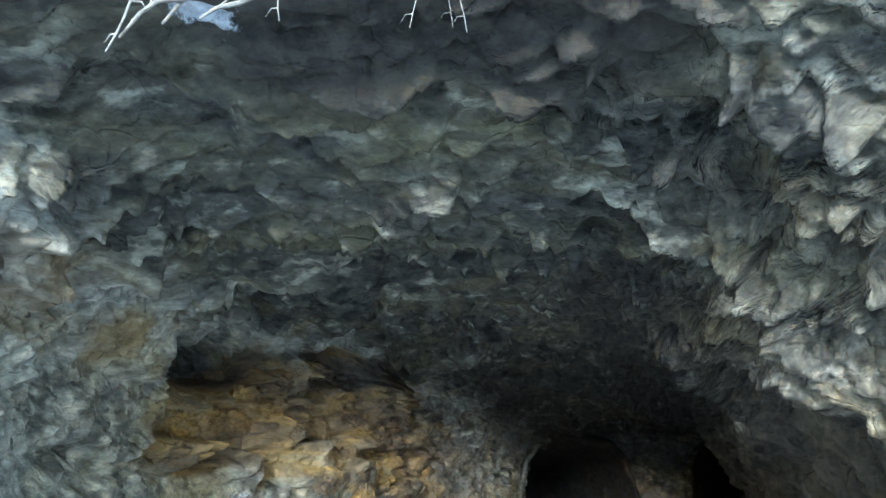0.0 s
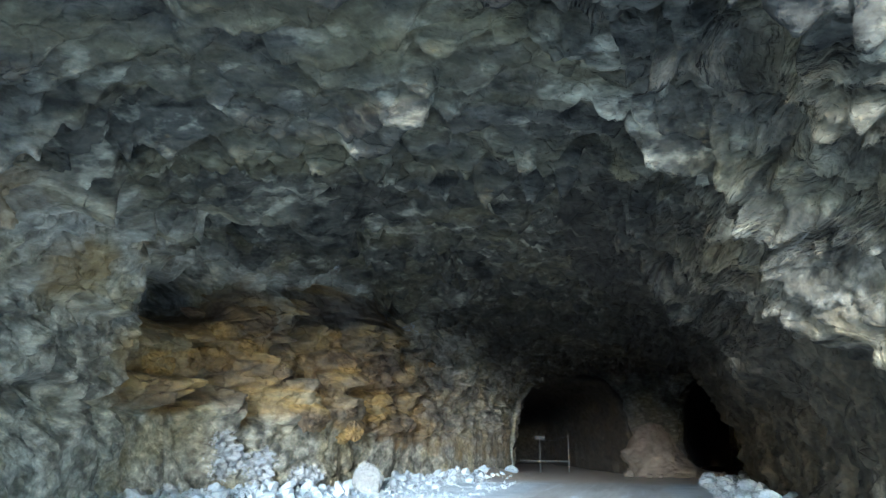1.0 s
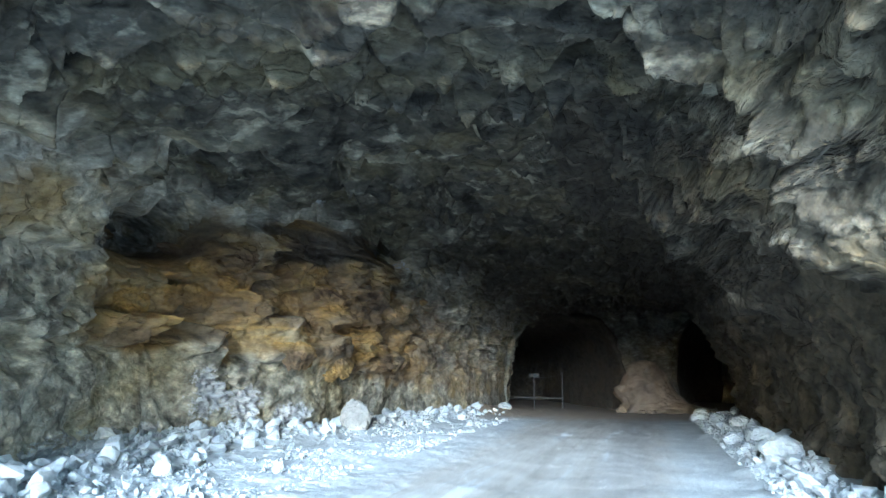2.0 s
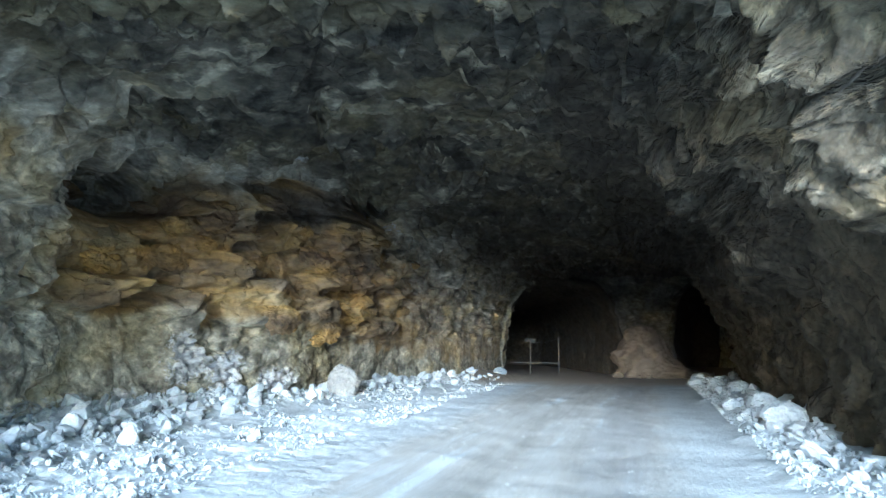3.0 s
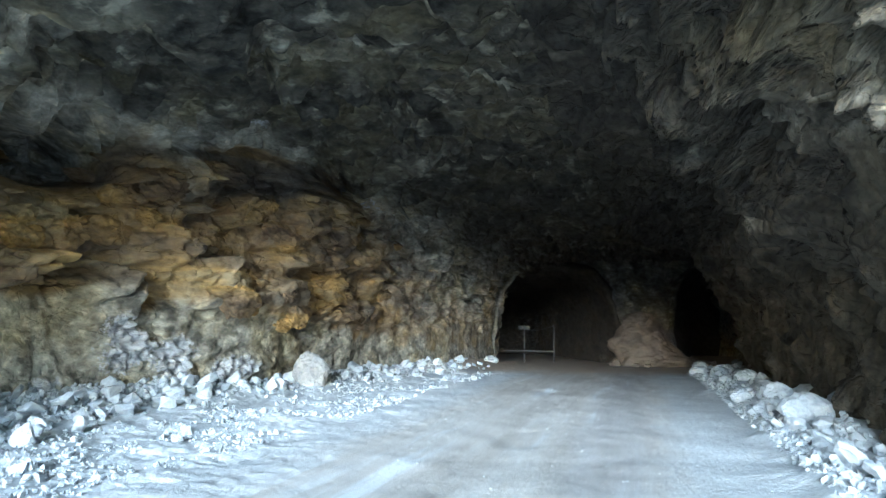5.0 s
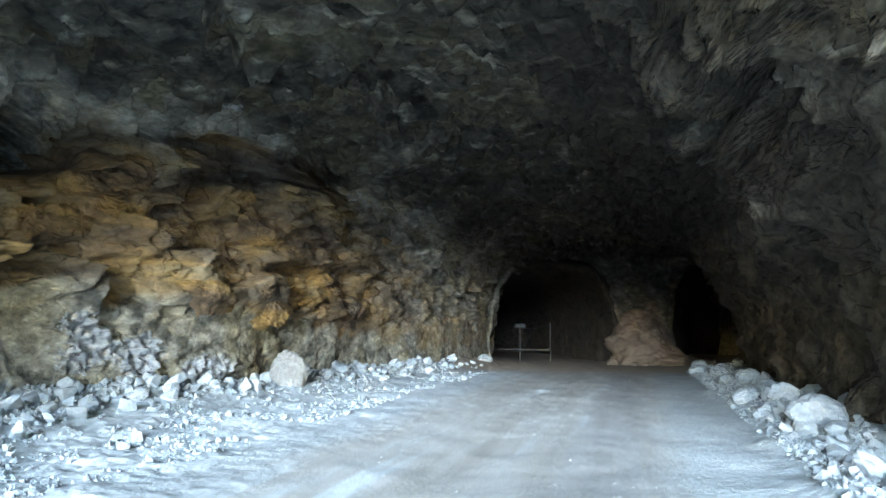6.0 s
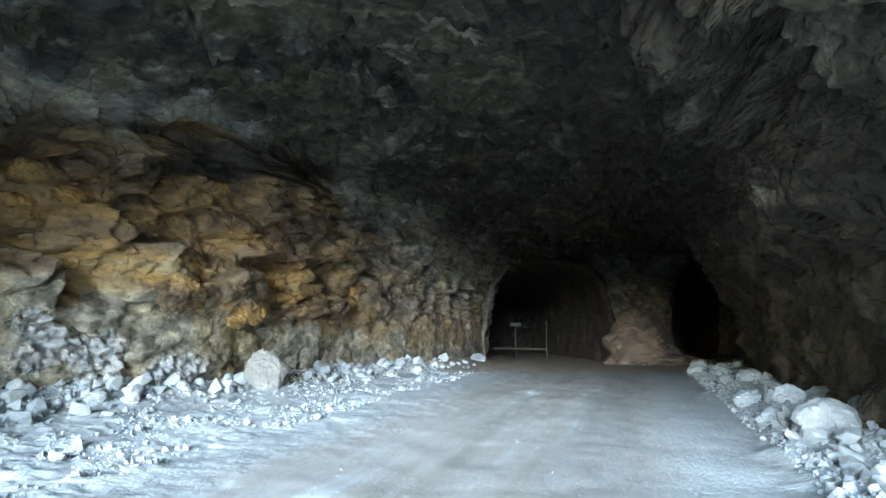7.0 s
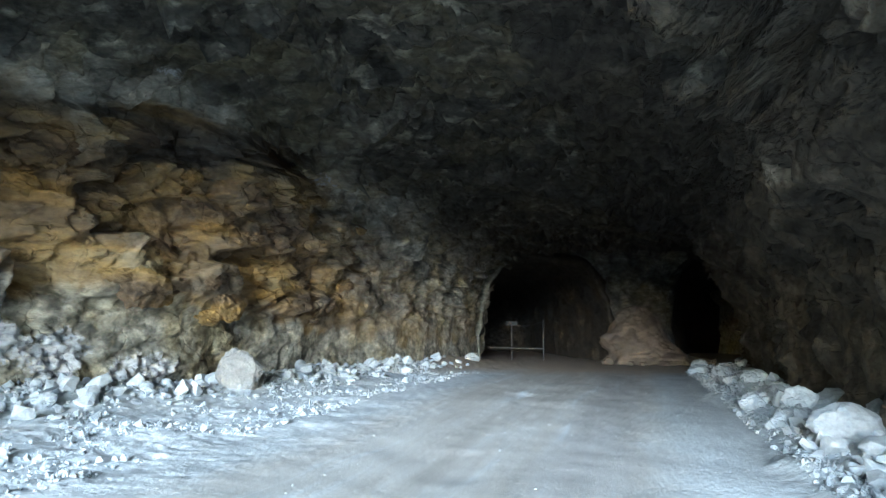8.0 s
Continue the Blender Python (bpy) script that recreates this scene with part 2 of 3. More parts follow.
def base_ground(y):
    return np.interp(y, (-3000, 0, 11, 16, 24, 31, 42, 54, 3000), (-0.6, -0.5, -0.36, -0.28, -0.08, 0.0, -0.03, -0.12, -0.12))


ROAD_TURN = radians(18.5)


def road_across(x, y):
    """Metres to the right of the road's middle line."""
    return (x - 3.7) * math.cos(ROAD_TURN) - (y - 14.5) * math.sin(ROAD_TURN)


def ground_height(x, y):
    x, y = np.atleast_1d(np.asarray(x, float)), np.atleast_1d(np.asarray(y, float))
    p = np.stack([x, y, np.zeros_like(x)], 1)
    z = base_ground(y)
    near = (np.abs(x) < 40) & (y > 3) & (y < 60)
    inside = ramp(y, 1, 6) * (1 - ramp(y, 46, 50))
    dl = np.maximum(x - plan(y, 0), 0)
    dr = np.maximum(plan(y, 1) - x, 0)
    lump = 1 + 0.45 * vnoise(p * 0.55, 5)
    z = z + inside * (0.38 * np.exp(-(dl / 1.6) ** 2) * lump + 0.32 * np.exp(-(dr / 1.3) ** 2) * lump)
    a = road_across(x, y)
    a = a + 0.45 * vnoise(p * 0.5, 8) + 0.15 * vnoise(p * 1.7, 7)
    on_road = 1 - ramp(np.abs(a), 2.6, 3.4)
    left = ramp(-a, 2.8, 3.6) * inside
    # low ridge thrown up beside the road
    z += inside * 0.16 * np.exp(-((a - 3.7) / 0.35) ** 2) * (0.7 + 0.5 * vnoise(p * 1.3, 9))
    # loose rough gravel off the road, ruts on it
    z += (1 - on_road) * (0.045 * fbm(p * 1.1, 3, 21) * (0.3 + 0.7 * ramp(-a, 3.5, 5.5)) + 0.012 * facets(p * np.array((3.3, 3.3, 1)), 31, where=near)[0] * ramp(y, 4, 9))
    z += (1 - on_road) * ramp(y, 6, 9) * (0.2 + 0.8 * ramp(np.maximum(-a, a + 0.6), 4.0, 6.0)) * (0.024 * facets(p * np.array((7.0, 6.0, 1)), 33, where=near)[0] + 0.018 * vnoise(p * 9, 35))
    z += on_road * (0.018 * fbm(p * 0.9, 3, 41) - 0.03 * np.exp(-((np.abs(a + 0.1) - 1.1) / 0.4) ** 2))
    # crawler tracks pressed into the loose gravel
    along = (x - 3.7) * math.sin(ROAD_TURN) + (y - 14.5) * math.cos(ROAD_TURN)
    tread = np.exp(-((a - 4.25) / 0.28) ** 4) * ramp(along, -6, -4) * (1 - ramp(along, 2, 4))
    z += tread * (0.035 * np.sin((along + 0.5 * np.abs(a - 4.25)) * 2 * math.pi / 0.17) - 0.03)
    tread2 = np.exp(-((a + 5.0) / 0.4) ** 4) * ramp(along, -6, -4) * (1 - ramp(along, 3, 5))
    z += tread2 * 0.006 * np.sin(along * 2 * math.pi / 0.3)
    return z


def mesh_object(name, verts, faces, mat, smooth=True, parent=None):
    me = bpy.data.meshes.new(name)
    me.from_pydata(verts, [], faces)
    me.materials.append(mat)
    if smooth:
        me.polygons.foreach_set("use_smooth", np.ones(len(me.polygons), bool))
    ob = new(name, me)
    ob.parent = parent
    return ob


def grid_faces(nr, nc, flip=False):
    i = np.arange(nr * nc).reshape(nr, nc)
    q = np.stack([i[:-1, :-1], i[1:, :-1], i[1:, 1:], i[:-1, 1:]], -1).reshape(-1, 4)
    return q[:, ::-1] if flip else q


def sheet(name, grid, mat, geology_shade=None, zone=None, keep=None, flip=False):
    """A mesh from a grid of points (rows, columns, 3)."""
    nr, nc = grid.shape[:2]
    f = grid_faces(nr, nc, flip)
    if keep is not None:
        f = f[keep.reshape(-1)[f].all(1)]
    ob = mesh_object(name, grid.reshape(-1, 3).tolist(), f.tolist(), mat)
    for key, field in (("geology_shade", geology_shade), ("zone", zone)):
        if field is not None:
            at = ob.data.attributes.new(key, "FLOAT_COLOR", "POINT")
            at.data.foreach_set("color", np.concatenate([field.reshape(-1, 3), np.ones((nr * nc, 1))], 1).astype(np.float32).ravel())
    return ob


# ---------------------------------------------------------------- the ground, one sheet
def spaced(lo, hi, step, far):
    core = np.arange(lo, hi, step)
    up = hi + step * np.cumsum(1.12 ** np.arange(1, 90))
    dn = lo - step * np.cumsum(1.12 ** np.arange(1, 90))
    return np.concatenate([dn[dn > -far][::-1], core, up[up < far]])


gx, gy = spaced(-8.5, 14.5, 0.065, 3000), spaced(9.5, 34.0, 0.07, 3000)
GX, GY = np.meshgrid(gx, gy)
GZ = ground_height(GX.ravel(), GY.ravel()).reshape(GX.shape)
M_GROUND, gnt, gb, gcol = dust_material("ground_dust", (0.54, 0.57, 0.59), (0.655, 0.69, 0.71), (0.74, 0.775, 0.795), 1.0)
# worn roadway: darker, browner, streaked along the way of the wheels
rd = n_place(gnt, (1.0, 0.09, 1.0), (0, 0, 0))
rm = rd.node
rm.vector_type = "POINT"
pre = gnt.nodes.new("ShaderNodeMapping")
pre.inputs["Rotation"].default_value = (0, 0, ROAD_TURN)
pre.inputs["Location"].default_value = (0, 0, 0)
gnt.links.new(rm.inputs[0].links[0].from_socket, pre.inputs[0])
gnt.links.new(pre.outputs[0], rm.inputs[0])
sepx = gnt.nodes.new("ShaderNodeSeparateXYZ")
gnt.links.new(pre.outputs[0], sepx.inputs[0])
MID = 3.7 * math.cos(ROAD_TURN) - 14.5 * math.sin(ROAD_TURN)
across = n_math(gnt, "ADD", n_math(gnt, "SUBTRACT", sepx.outputs[0], MID - 1.0), n_math(gnt, "MULTIPLY", n_math(gnt, "SUBTRACT", n_noise(gnt, 0.5, 6, 0.65, n_place(gnt)), 0.5), 1.7))
on = n_math(gnt, "SUBTRACT", 1.0, n_math(gnt, "DIVIDE", n_math(gnt, "ABSOLUTE", across), 3.1))
streak = n_noise(gnt, 1.5, 7, 0.62, rd)
roadcol = n_ramp(gnt, streak, [(0.34, (0.42, 0.398, 0.36)), (0.46, (0.53, 0.508, 0.47)), (0.57, (0.60, 0.588, 0.56)), (0.68, (0.78, 0.81, 0.83))])
gfin = n_mix(gnt, n_ramp(gnt, on, [(0.0, grey(0)), (0.3, grey(0.9))]), gcol, roadcol)
# the wheel lane, swept darker and greyer
lane = n_math(gnt, "SUBTRACT", 1.0, n_math(gnt, "DIVIDE", n_math(gnt, "ABSOLUTE", n_math(gnt, "SUBTRACT", across, 1.6)), 0.85))
gfin = n_mix(gnt, n_ramp(gnt, lane, [(0.0, grey(0)), (0.6, grey(0.75))]), gfin, n_mix(gnt, 0.35, (0.37, 0.375, 0.385), roadcol))
# brown earth deeper in
sepy = gnt.nodes.new("ShaderNodeSeparateXYZ")
gnt.links.new(n_place(gnt), sepy.inputs[0])
deep = n_math(gnt, "ADD", sepy.outputs[1], n_math(gnt, "MULTIPLY", n_noise(gnt, 0.35, 4, 0.6, n_place(gnt)), 8.0))
gfin = n_mix(gnt, n_ramp(gnt, n_math(gnt, "DIVIDE", deep, 60.0), [(0.60, grey(0)), (0.70, grey(0.9))]), gfin, (0.64, 0.54, 0.43))
gnt.links.new(gfin, gb.inputs["Base Color"])
lumps = n_noise(gnt, 8.0, 2, 0.5, n_place(gnt), "ShaderNodeTexVoronoi")
crumbs = n_noise(gnt, 22.0, 2, 0.5, n_place(gnt), "ShaderNodeTexVoronoi")
loose = n_math(gnt, "SUBTRACT", 1.0, n_math(gnt, "MULTIPLY", n_math(gnt, "MAXIMUM", on, 0.0), 2.2))
loose = n_math(gnt, "MAXIMUM", loose, 0.06)
n_bump(gnt, gb, (n_math(gnt, "MULTIPLY", lumps, loose), 0.25, -0.04), (n_math(gnt, "MULTIPLY", crumbs, loose), 0.35, -0.018), (n_noise(gnt, 14, 8, 0.7, n_place(gnt)), 0.5, 0.03), (streak, 0.3, 0.03))
ground = tagged(sheet("ground", np.stack([GX, GY, GZ], -1), M_GROUND, flip=True), "pale grey dusty quarry floor with a worn wheel track", "ground", kind="structure")

# ---------------------------------------------------------------- the cave's rock
NU = 500
ry = np.concatenate([np.arange(3.1, 30, 0.052), np.arange(30, 52.2, 0.12)])


def ring(y):
    xl, xr, top, nl, nr = (float(plan(y, k)) for k in range(5))
    zb = float(base_ground(y)) - 0.7
    xc, w, h = (xl + xr) / 2, (xr - xl) / 2, top - zb
    th = np.linspace(math.pi, 0, 600)
    n = np.where(th > math.pi / 2, nl, nr)
    c, s = np.cos(th), np.sin(th)
    x = xc + w * np.sign(c) * np.abs(c) ** (2 / n)
    z = zb + h * np.abs(s) ** (2 / n)
    arc = np.concatenate([[0], np.cumsum(np.hypot(np.diff(x), np.diff(z)))])
    t = np.linspace(0, arc[-1], NU)
    return np.stack([np.interp(t, arc, x), np.full(NU, y), np.interp(t, arc, z)], 1)


C = np.stack([ring(y) for y in ry])
NR = len(ry)
nrm = np.cross(np.gradient(C, axis=0), np.gradient(C, axis=1))
nrm /= np.linalg.norm(nrm, axis=2, keepdims=True) + 1e-9
mid = np.array((0, 0, 2.5)) + np.stack([(plan(ry, 0) + plan(ry, 1)) / 2, ry, ry * 0], 1)[:, None]
nrm *= np.sign(((C - mid) * nrm).sum(2))[..., None]  # outward, into the rock
P, N = C.reshape(-1, 3), nrm.reshape(-1, 3)
X, Y, Z = P.T
roofness = ramp(N[:, 2], 0.45, 0.8)
lefty = (1 - roofness) * (N[:, 0] < 0)
righty = (1 - roofness) * (N[:, 0] > 0)
# the ochre beds of the left wall: high up to y 28, then only low down
top_z = np.interp(Y, (16, 19, 22, 26, 30, 34, 42), (5.0, 5.75, 6.75, 7.3, 6.8, 5.4, 3.4))
brown = ramp(Y + 0.7 * vnoise(P * 0.8, 3), 16.2, 17.4) * (X < plan(Y, 0) + 2.2) * (1 - ramp(Z + 0.5 * vnoise(P * 0.9, 4), top_z - 0.3, top_z + 0.3))
beds = ramp(Y, 16.4, 17.2) * (X < plan(Y, 0) + 1.6) * (1 - ramp(N[:, 2], 0.55, 0.8)) * (1 - 0.5 * ramp(Y, 29, 32))

# relief: long swells, broken ledges, chips
roofy, lefts, rights = roofness > 0, lefty > 0, righty > 0
warp = P + 0.35 * np.stack([vnoise(P * 0.8, 61), vnoise(P * 0.8, 62), vnoise(P * 0.8, 63)], 1) + 0.04 * np.stack([vnoise(P * 2.6, 64), vnoise(P * 2.6, 65), vnoise(P * 2.6, 66)], 1)
D = 0.30 * fbm(P * 0.30, 3, 11)
rf0 = facets(warp * np.array((0.24, 0.48, 0.5)), 90, 0.7, (0, -0.6, 0), 14, where=roofy)
rf = facets(warp * np.array((0.6, 1.15, 1.3)), 100, 0.9, (0, -1.1, 0), 24, where=roofy)
rf2 = facets(warp * np.array((1.5, 2.7, 2.8)) + 5, 200, 1.1, (0, -1.1, 0), 22, where=roofy)
rf3 = facets(warp * np.array((4.2, 6.5, 6.5)) + 9, 250, 1.1, (0, -0.6, 0.3), 14)
chips = 0.06 * rf3[0] + 0.02 * vnoise(P * 8, 12)
# right wall: slabs that lean and run steeply down
tl = radians(8)
Q = np.stack([warp[:, 0], warp[:, 1] * math.cos(tl) + warp[:, 2] * math.sin(tl), -warp[:, 1] * math.sin(tl) + warp[:, 2] * math.cos(tl)], 1)
sf = facets(Q * np.array((0.8, 1.1, 0.42)), 300, 1.0, (0, -0.9, 0.3), 22, where=rights)
sf2 = facets(Q * np.array((2.6, 3.8, 1.3)) + 3, 400, 1.1, (0, -0.8, 0.3), 20, where=rights)
sf3 = facets(Q * np.array((5.0, 6.5, 2.6)) + 5, 450, 1.2, (0, -0.6, 0.3), 16, where=rights)
folds = 1 - 2.2 * np.abs(vnoise(Q * np.array((0.9, 1.9, 0.28)), 16)) - 0.8 * np.abs(vnoise(Q * np.array((1.5, 4.2, 0.6)), 17))
under = 1 - ramp(Z, 3.0, 4.6)
right_d = -0.62 * folds * under * ramp(Y, 10, 13) + (1 - 0.55 * under) * (0.45 * sf[0] + 0.24 * sf2[0] + 0.10 * sf3[0]) + 0.015 * vnoise(P * 9, 12)
# left front wall: lumps
lf = facets(warp * np.array((0.5, 0.45, 0.6)) + 2, 500, 1.0, (0, -0.8, 0.3), where=lefts)
lf2 = facets(warp * np.array((2.0, 2.0, 2.6)) + 4, 600, 1.1, (0, -0.9, 0.4), where=lefts)
left_d = (0.55 * lf[0] + 0.17 * lf2[0] + chips) * (0.4 + 0.6 * ramp(Z, 1.0, 2.8))
# ochre wall: flat-lying blocks, some cracks open
skew = warp + np.stack([0 * Z, 0.30 * Z, -0.22 * Y], 1)
bf = facets(skew * np.array((0.6, 0.6, 0.95)) + 7, 700, 0.75, (0, -0.35, 0.2), 60, True, beds > 0)
bf2 = facets(skew * np.array((1.6, 1.6, 2.3)) + 8, 800, 0.9, (0, -0.35, 0.25), 44, True, beds > 0)
open1 = ramp(vnoise(P * 0.7, 14), -0.1, 0.35)
open2 = ramp(vnoise(P * 1.3, 15), 0.0, 0.4)
brown_d = 1.05 * bf[0] + 0.22 * bf2[0] + 0.5 * chips + 0.5 * open1 * (1 - ramp(bf[1], 0.0, 0.10)) + 0.2 * open2 * (1 - ramp(bf2[1], 0.0, 0.13))
brown_d *= 0.13 + 0.87 * ramp(Z, 1.7, 2.8)
side = lefty * (1 - beds)
patchy = 0.35 + 1.0 * ramp(vnoise(P * 0.35, 13), -0.5, 0.6)
roof_d = 0.40 * rf0[0] + 0.40 * rf[0] + 0.34 * patchy * rf2[0] + (0.4 + 0.6 * patchy) * chips
D = D + (roofness * roof_d + righty * right_d + side * left_d) * (1 - beds) + beds * brown_d


def blob(cx, cy, cz, rx, ryy, rz):
    return np.exp(-(((X - cx) / rx) ** 2 + ((Y - cy) / ryy) ** 2 + ((Z - cz) / rz) ** 2))


D += 0.5 * ramp(Y, 16.6, 16.95) * ramp(Z, 3.8, 4.8) * (X < -2) * (1 - ramp(Y, 18.5, 20.5))   # lip before the ochre part
D -= 0.3 * blob(-4.5, 22.5, 3.4, 2.0, 3.0, 1.2)
edge = Y - (16.9 - 0.5 * (Z - 4.0))
east = (X > 0.35 * plan(Y, 0) + 0.65 * plan(Y, 1)) * 1.0
D -= 0.55 * east * ramp(Z, 3.2, 3.9) * (1 - ramp(Z, 5.4, 6.6)) * ramp(edge, -5, -0.3) * (1 - ramp(edge, -0.1, 0.35))      # overhanging nose
edge1 = Y - (10.6 - 0.6 * (Z - 4.0))
D -= 0.40 * east * ramp(Z, 3.1, 3.6) * (1 - ramp(Z, 4.8, 6.0)) * ramp(edge1, -4, -0.3) * (1 - ramp(edge1, -0.1, 0.35))    # nearer nose
D += 0.55 * east * (1 - ramp(Z, 2.6, 3.8)) * ramp(Y, 9, 11.5)                                                             # wall undercut below them
fade = ramp(Y, 3.4, 7.0)
D *= 0.15 + 0.85 * np.maximum(fade, 1 - roofness)
# hollows that run back behind the ochre beds: over their near end, along their top, and under the roof
gap = np.exp(-((Z - top_z - 0.12) / 0.26) ** 2) * (X < plan(Y, 0) + 1.8) * ramp(Y, 17.2, 18.6) * (1 - ramp(Y, 24, 27)) * np.clip(0.7 + 0.8 * vnoise(P * 0.9, 18), 0, 1.3)
back = 3.8 * np.clip(2.2 * blob(-7.3, 18.2, 5.55, 2.2, 1.15, 0.55), 0, 1)[:, None] * np.array((-0.6, 0.8, 0.08))
back = back + 0.7 * gap[:, None] * np.array((-0.55, 0.8, 0.1)) + 2.4 * np.clip(1.4 * blob(-1.6, 27.2, 7.5, 1.6, 1.3, 0.5), 0, 1)[:, None] * np.array((-0.3, 0.95, 0.1))
S = (P + N * D[:, None] + back).reshape(C.shape)

crust = 0.85 * blob(-6.1, 20.5, 1.35, 0.7, 0.75, 0.75) + 0.7 * blob(-5.3, 21.9, 0.9, 0.6, 0.6, 0.6) + 0.65 * blob(-4.0, 23.4, 0.7, 0.8, 0.9, 0.55) + 0.35 * blob(-7.2, 19.0, 2.0, 0.3, 0.3, 0.35)
crust += 0.45 * lefty * (1 - ramp(Z, 0.2, 0.9)) * ramp(vnoise(P * 0.6, 73), -0.2, 0.3)
crust *= 1.25 + 0.8 * vnoise(P * 1.6, 78)
pop = facets(P * 5.0, 1000, 1.2, where=lefts & (Z < 4) & (Y < 30))
S -= (N * (ramp(crust, 0.25, 0.6) * (0.10 + 0.16 * pop[0] - 0.10 * (1 - ramp(pop[1], 0, 0.2))))[:, None]).reshape(C.shape)
crust += 0.75 * blob(-3.3, 22.2, 7.1, 0.5, 0.4, 0.6) + 0.5 * blob(-1.0, 29.6, 6.8, 0.6, 1.8, 0.6) + 0.75 * blob(-2.8, 5.45, 6.6, 0.6, 0.3, 0.9)
geo_shade = np.zeros((len(P), 3))
foot = np.interp(Y, (16, 24, 33, 40), (2.35, 2.3, 1.5, 1.1))
low = 1 - ramp(Z - foot + 0.35 * fbm(P * 0.8, 3, 71), -0.15, 0.2)
geo_shade[:, 0] = brown * (1 - low) * (1 - 0.6 * ramp(Y + 1.1 * (Z - 2.5), 27, 40)) * (0.85 + 0.25 * vnoise(P * 0.5, 74))
geo_shade[:, 0] = np.maximum(geo_shade[:, 0], 0.6 * side * ramp(vnoise(P * 0.6, 77), 0.1, 0.45) * ramp(Z, 1.5, 3.2))
geo_shade[:, 1] = crust
geo_shade[:, 2] = roofness * ramp(-(Y - 6.6) + 0.9 * vnoise(P * 0.6, 75), -0.6, 1.2) * ramp(4.4 - np.abs(X + 0.9), 0, 1.5)
shade_top = 3.9 - 0.12 * (Y - 12) + 0.5 * vnoise(P * 0.7, 88)
geo_shade[:, 2] = np.maximum(geo_shade[:, 2], 0.75 * east * ramp(Y, 9.5, 12) * (1 - ramp(Z, shade_top - 0.3, shade_top + 0.3)))
shade_east = 0.8 * east * ramp(Y + 2.5 * vnoise(P * 0.5, 87), 9.5, 15)
lit_noses = east * ramp(Z, 3.3, 4.0) * (1 - ramp(Z, 5.8, 6.8)) * (np.exp(-((edge + 0.9) / 0.9) ** 2) + np.exp(-((edge1 + 0.9) / 1.1) ** 2)) * ramp(vnoise(P * 0.9, 86), -0.5, 0.2)
geo_shade[:, 2] = np.maximum(geo_shade[:, 2], np.clip(shade_east, 0, 1))
geo_shade[:, 2] *= 1 - 0.9 * np.clip(lit_noses, 0, 1)
shade_deep = ramp(Y + 1.5 * vnoise(P * 0.4, 89) + 0.6 * (X - plan(Y, 0)), 20, 34) * np.maximum(roofness, east)
geo_shade[:, 2] = np.maximum(geo_shade[:, 2], 0.42 * np.clip(shade_deep, 0, 1))
geo_shade = np.clip(geo_shade, 0, 1).reshape(NR, NU, 3)
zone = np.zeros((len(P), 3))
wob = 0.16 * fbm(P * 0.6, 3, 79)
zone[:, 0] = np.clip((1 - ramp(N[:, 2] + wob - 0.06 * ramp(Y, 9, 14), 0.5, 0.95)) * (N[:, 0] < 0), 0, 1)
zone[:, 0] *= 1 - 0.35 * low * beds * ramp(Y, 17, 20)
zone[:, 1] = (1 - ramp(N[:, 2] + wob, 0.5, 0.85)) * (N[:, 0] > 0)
zone[:, 2] = np.clip(0.5 + (1 - zone[:, 1]) * (0.8 * (rf2[2] - 0.5) + 0.3 * (rf3[2] - 0.5)) + zone[:, 1] * (0.8 * (sf2[2] - 0.5) + 0.35 * (sf3[2] - 0.5)) + 0.25 * (rf[2] - 0.5) + 0.22 * low * lefty * (1 - ramp(Y, 19, 22)), 0, 1)
zone = zone.reshape(NR, NU, 3)

# split into setting pieces that share their borders
iu_l, iu_r = int(NU * 0.29), int(NU * 0.70)
ir = int(np.searchsorted(ry, 16.6))
tagged(sheet("wall_west", S[:ir + 1, :iu_l + 1], M_ROCK, geo_shade[:ir + 1, :iu_l + 1], zone[:ir + 1, :iu_l + 1]), "rough grey and olive rock wall near the cave mouth", "rock wall", kind="structure")
wall_ochre = tagged(sheet("wall_northwest", S[ir:, :iu_l + 1], M_ROCK, geo_shade[ir:, :iu_l + 1], zone[ir:, :iu_l + 1]), "blocky ochre brown rock wall with white crust at its foot", "rock wall", kind="structure")
tagged(sheet("ceiling", S[:, iu_l:iu_r + 1], M_ROCK, geo_shade[:, iu_l:iu_r + 1], zone[:, iu_l:iu_r + 1]), "dark blue-grey broken rock roof of the cave", "cave roof", kind="structure")
tagged(sheet("wall_east", S[:, iu_r:], M_ROCK, geo_shade[:, iu_r:], zone[:, iu_r:]), "steeply streaked grey rock wall with pale faces, light and shade in its colour", "rock wall", kind="structure")

# hillside outside: from the mouth's edge up the cliff and back over the cave
hull = [S[0]]
for y, grow, up in [(2.95, 0.15, 0.2), (2.75, 0.6, 0.9), (2.7, 1.6, 2.6), (3.1, 3.5, 5.0), (4.4, 6.0, 7.0), (9, 10, 8.5), (20, 12, 9.5), (40, 13, 10), (60, 14, 10), (90, 10, 7), (98, 2, 2), (99, -11, -7.7)]:
    r0 = ring(min(max(y, 3.1), 53))
    c0 = np.array(((r0[:, 0].min() + r0[:, 0].max()) / 2, 0, r0[:, 2].min()))
    w, h = np.ptp(r0[:, 0]) / 2, np.ptp(r0[:, 2])
    q = c0 + (r0 - c0) * np.array((1 + grow / w, 1, 1 + up / h))
    q[:, 1] = y
    q += 0.25 * min(grow, 3) * np.stack([vnoise(q * 0.4, 81), 0.4 * vnoise(q * 0.4, 82), vnoise(q * 0.4, 83)], 1)
    hull.append(q)
fine_h = [hull[0]]
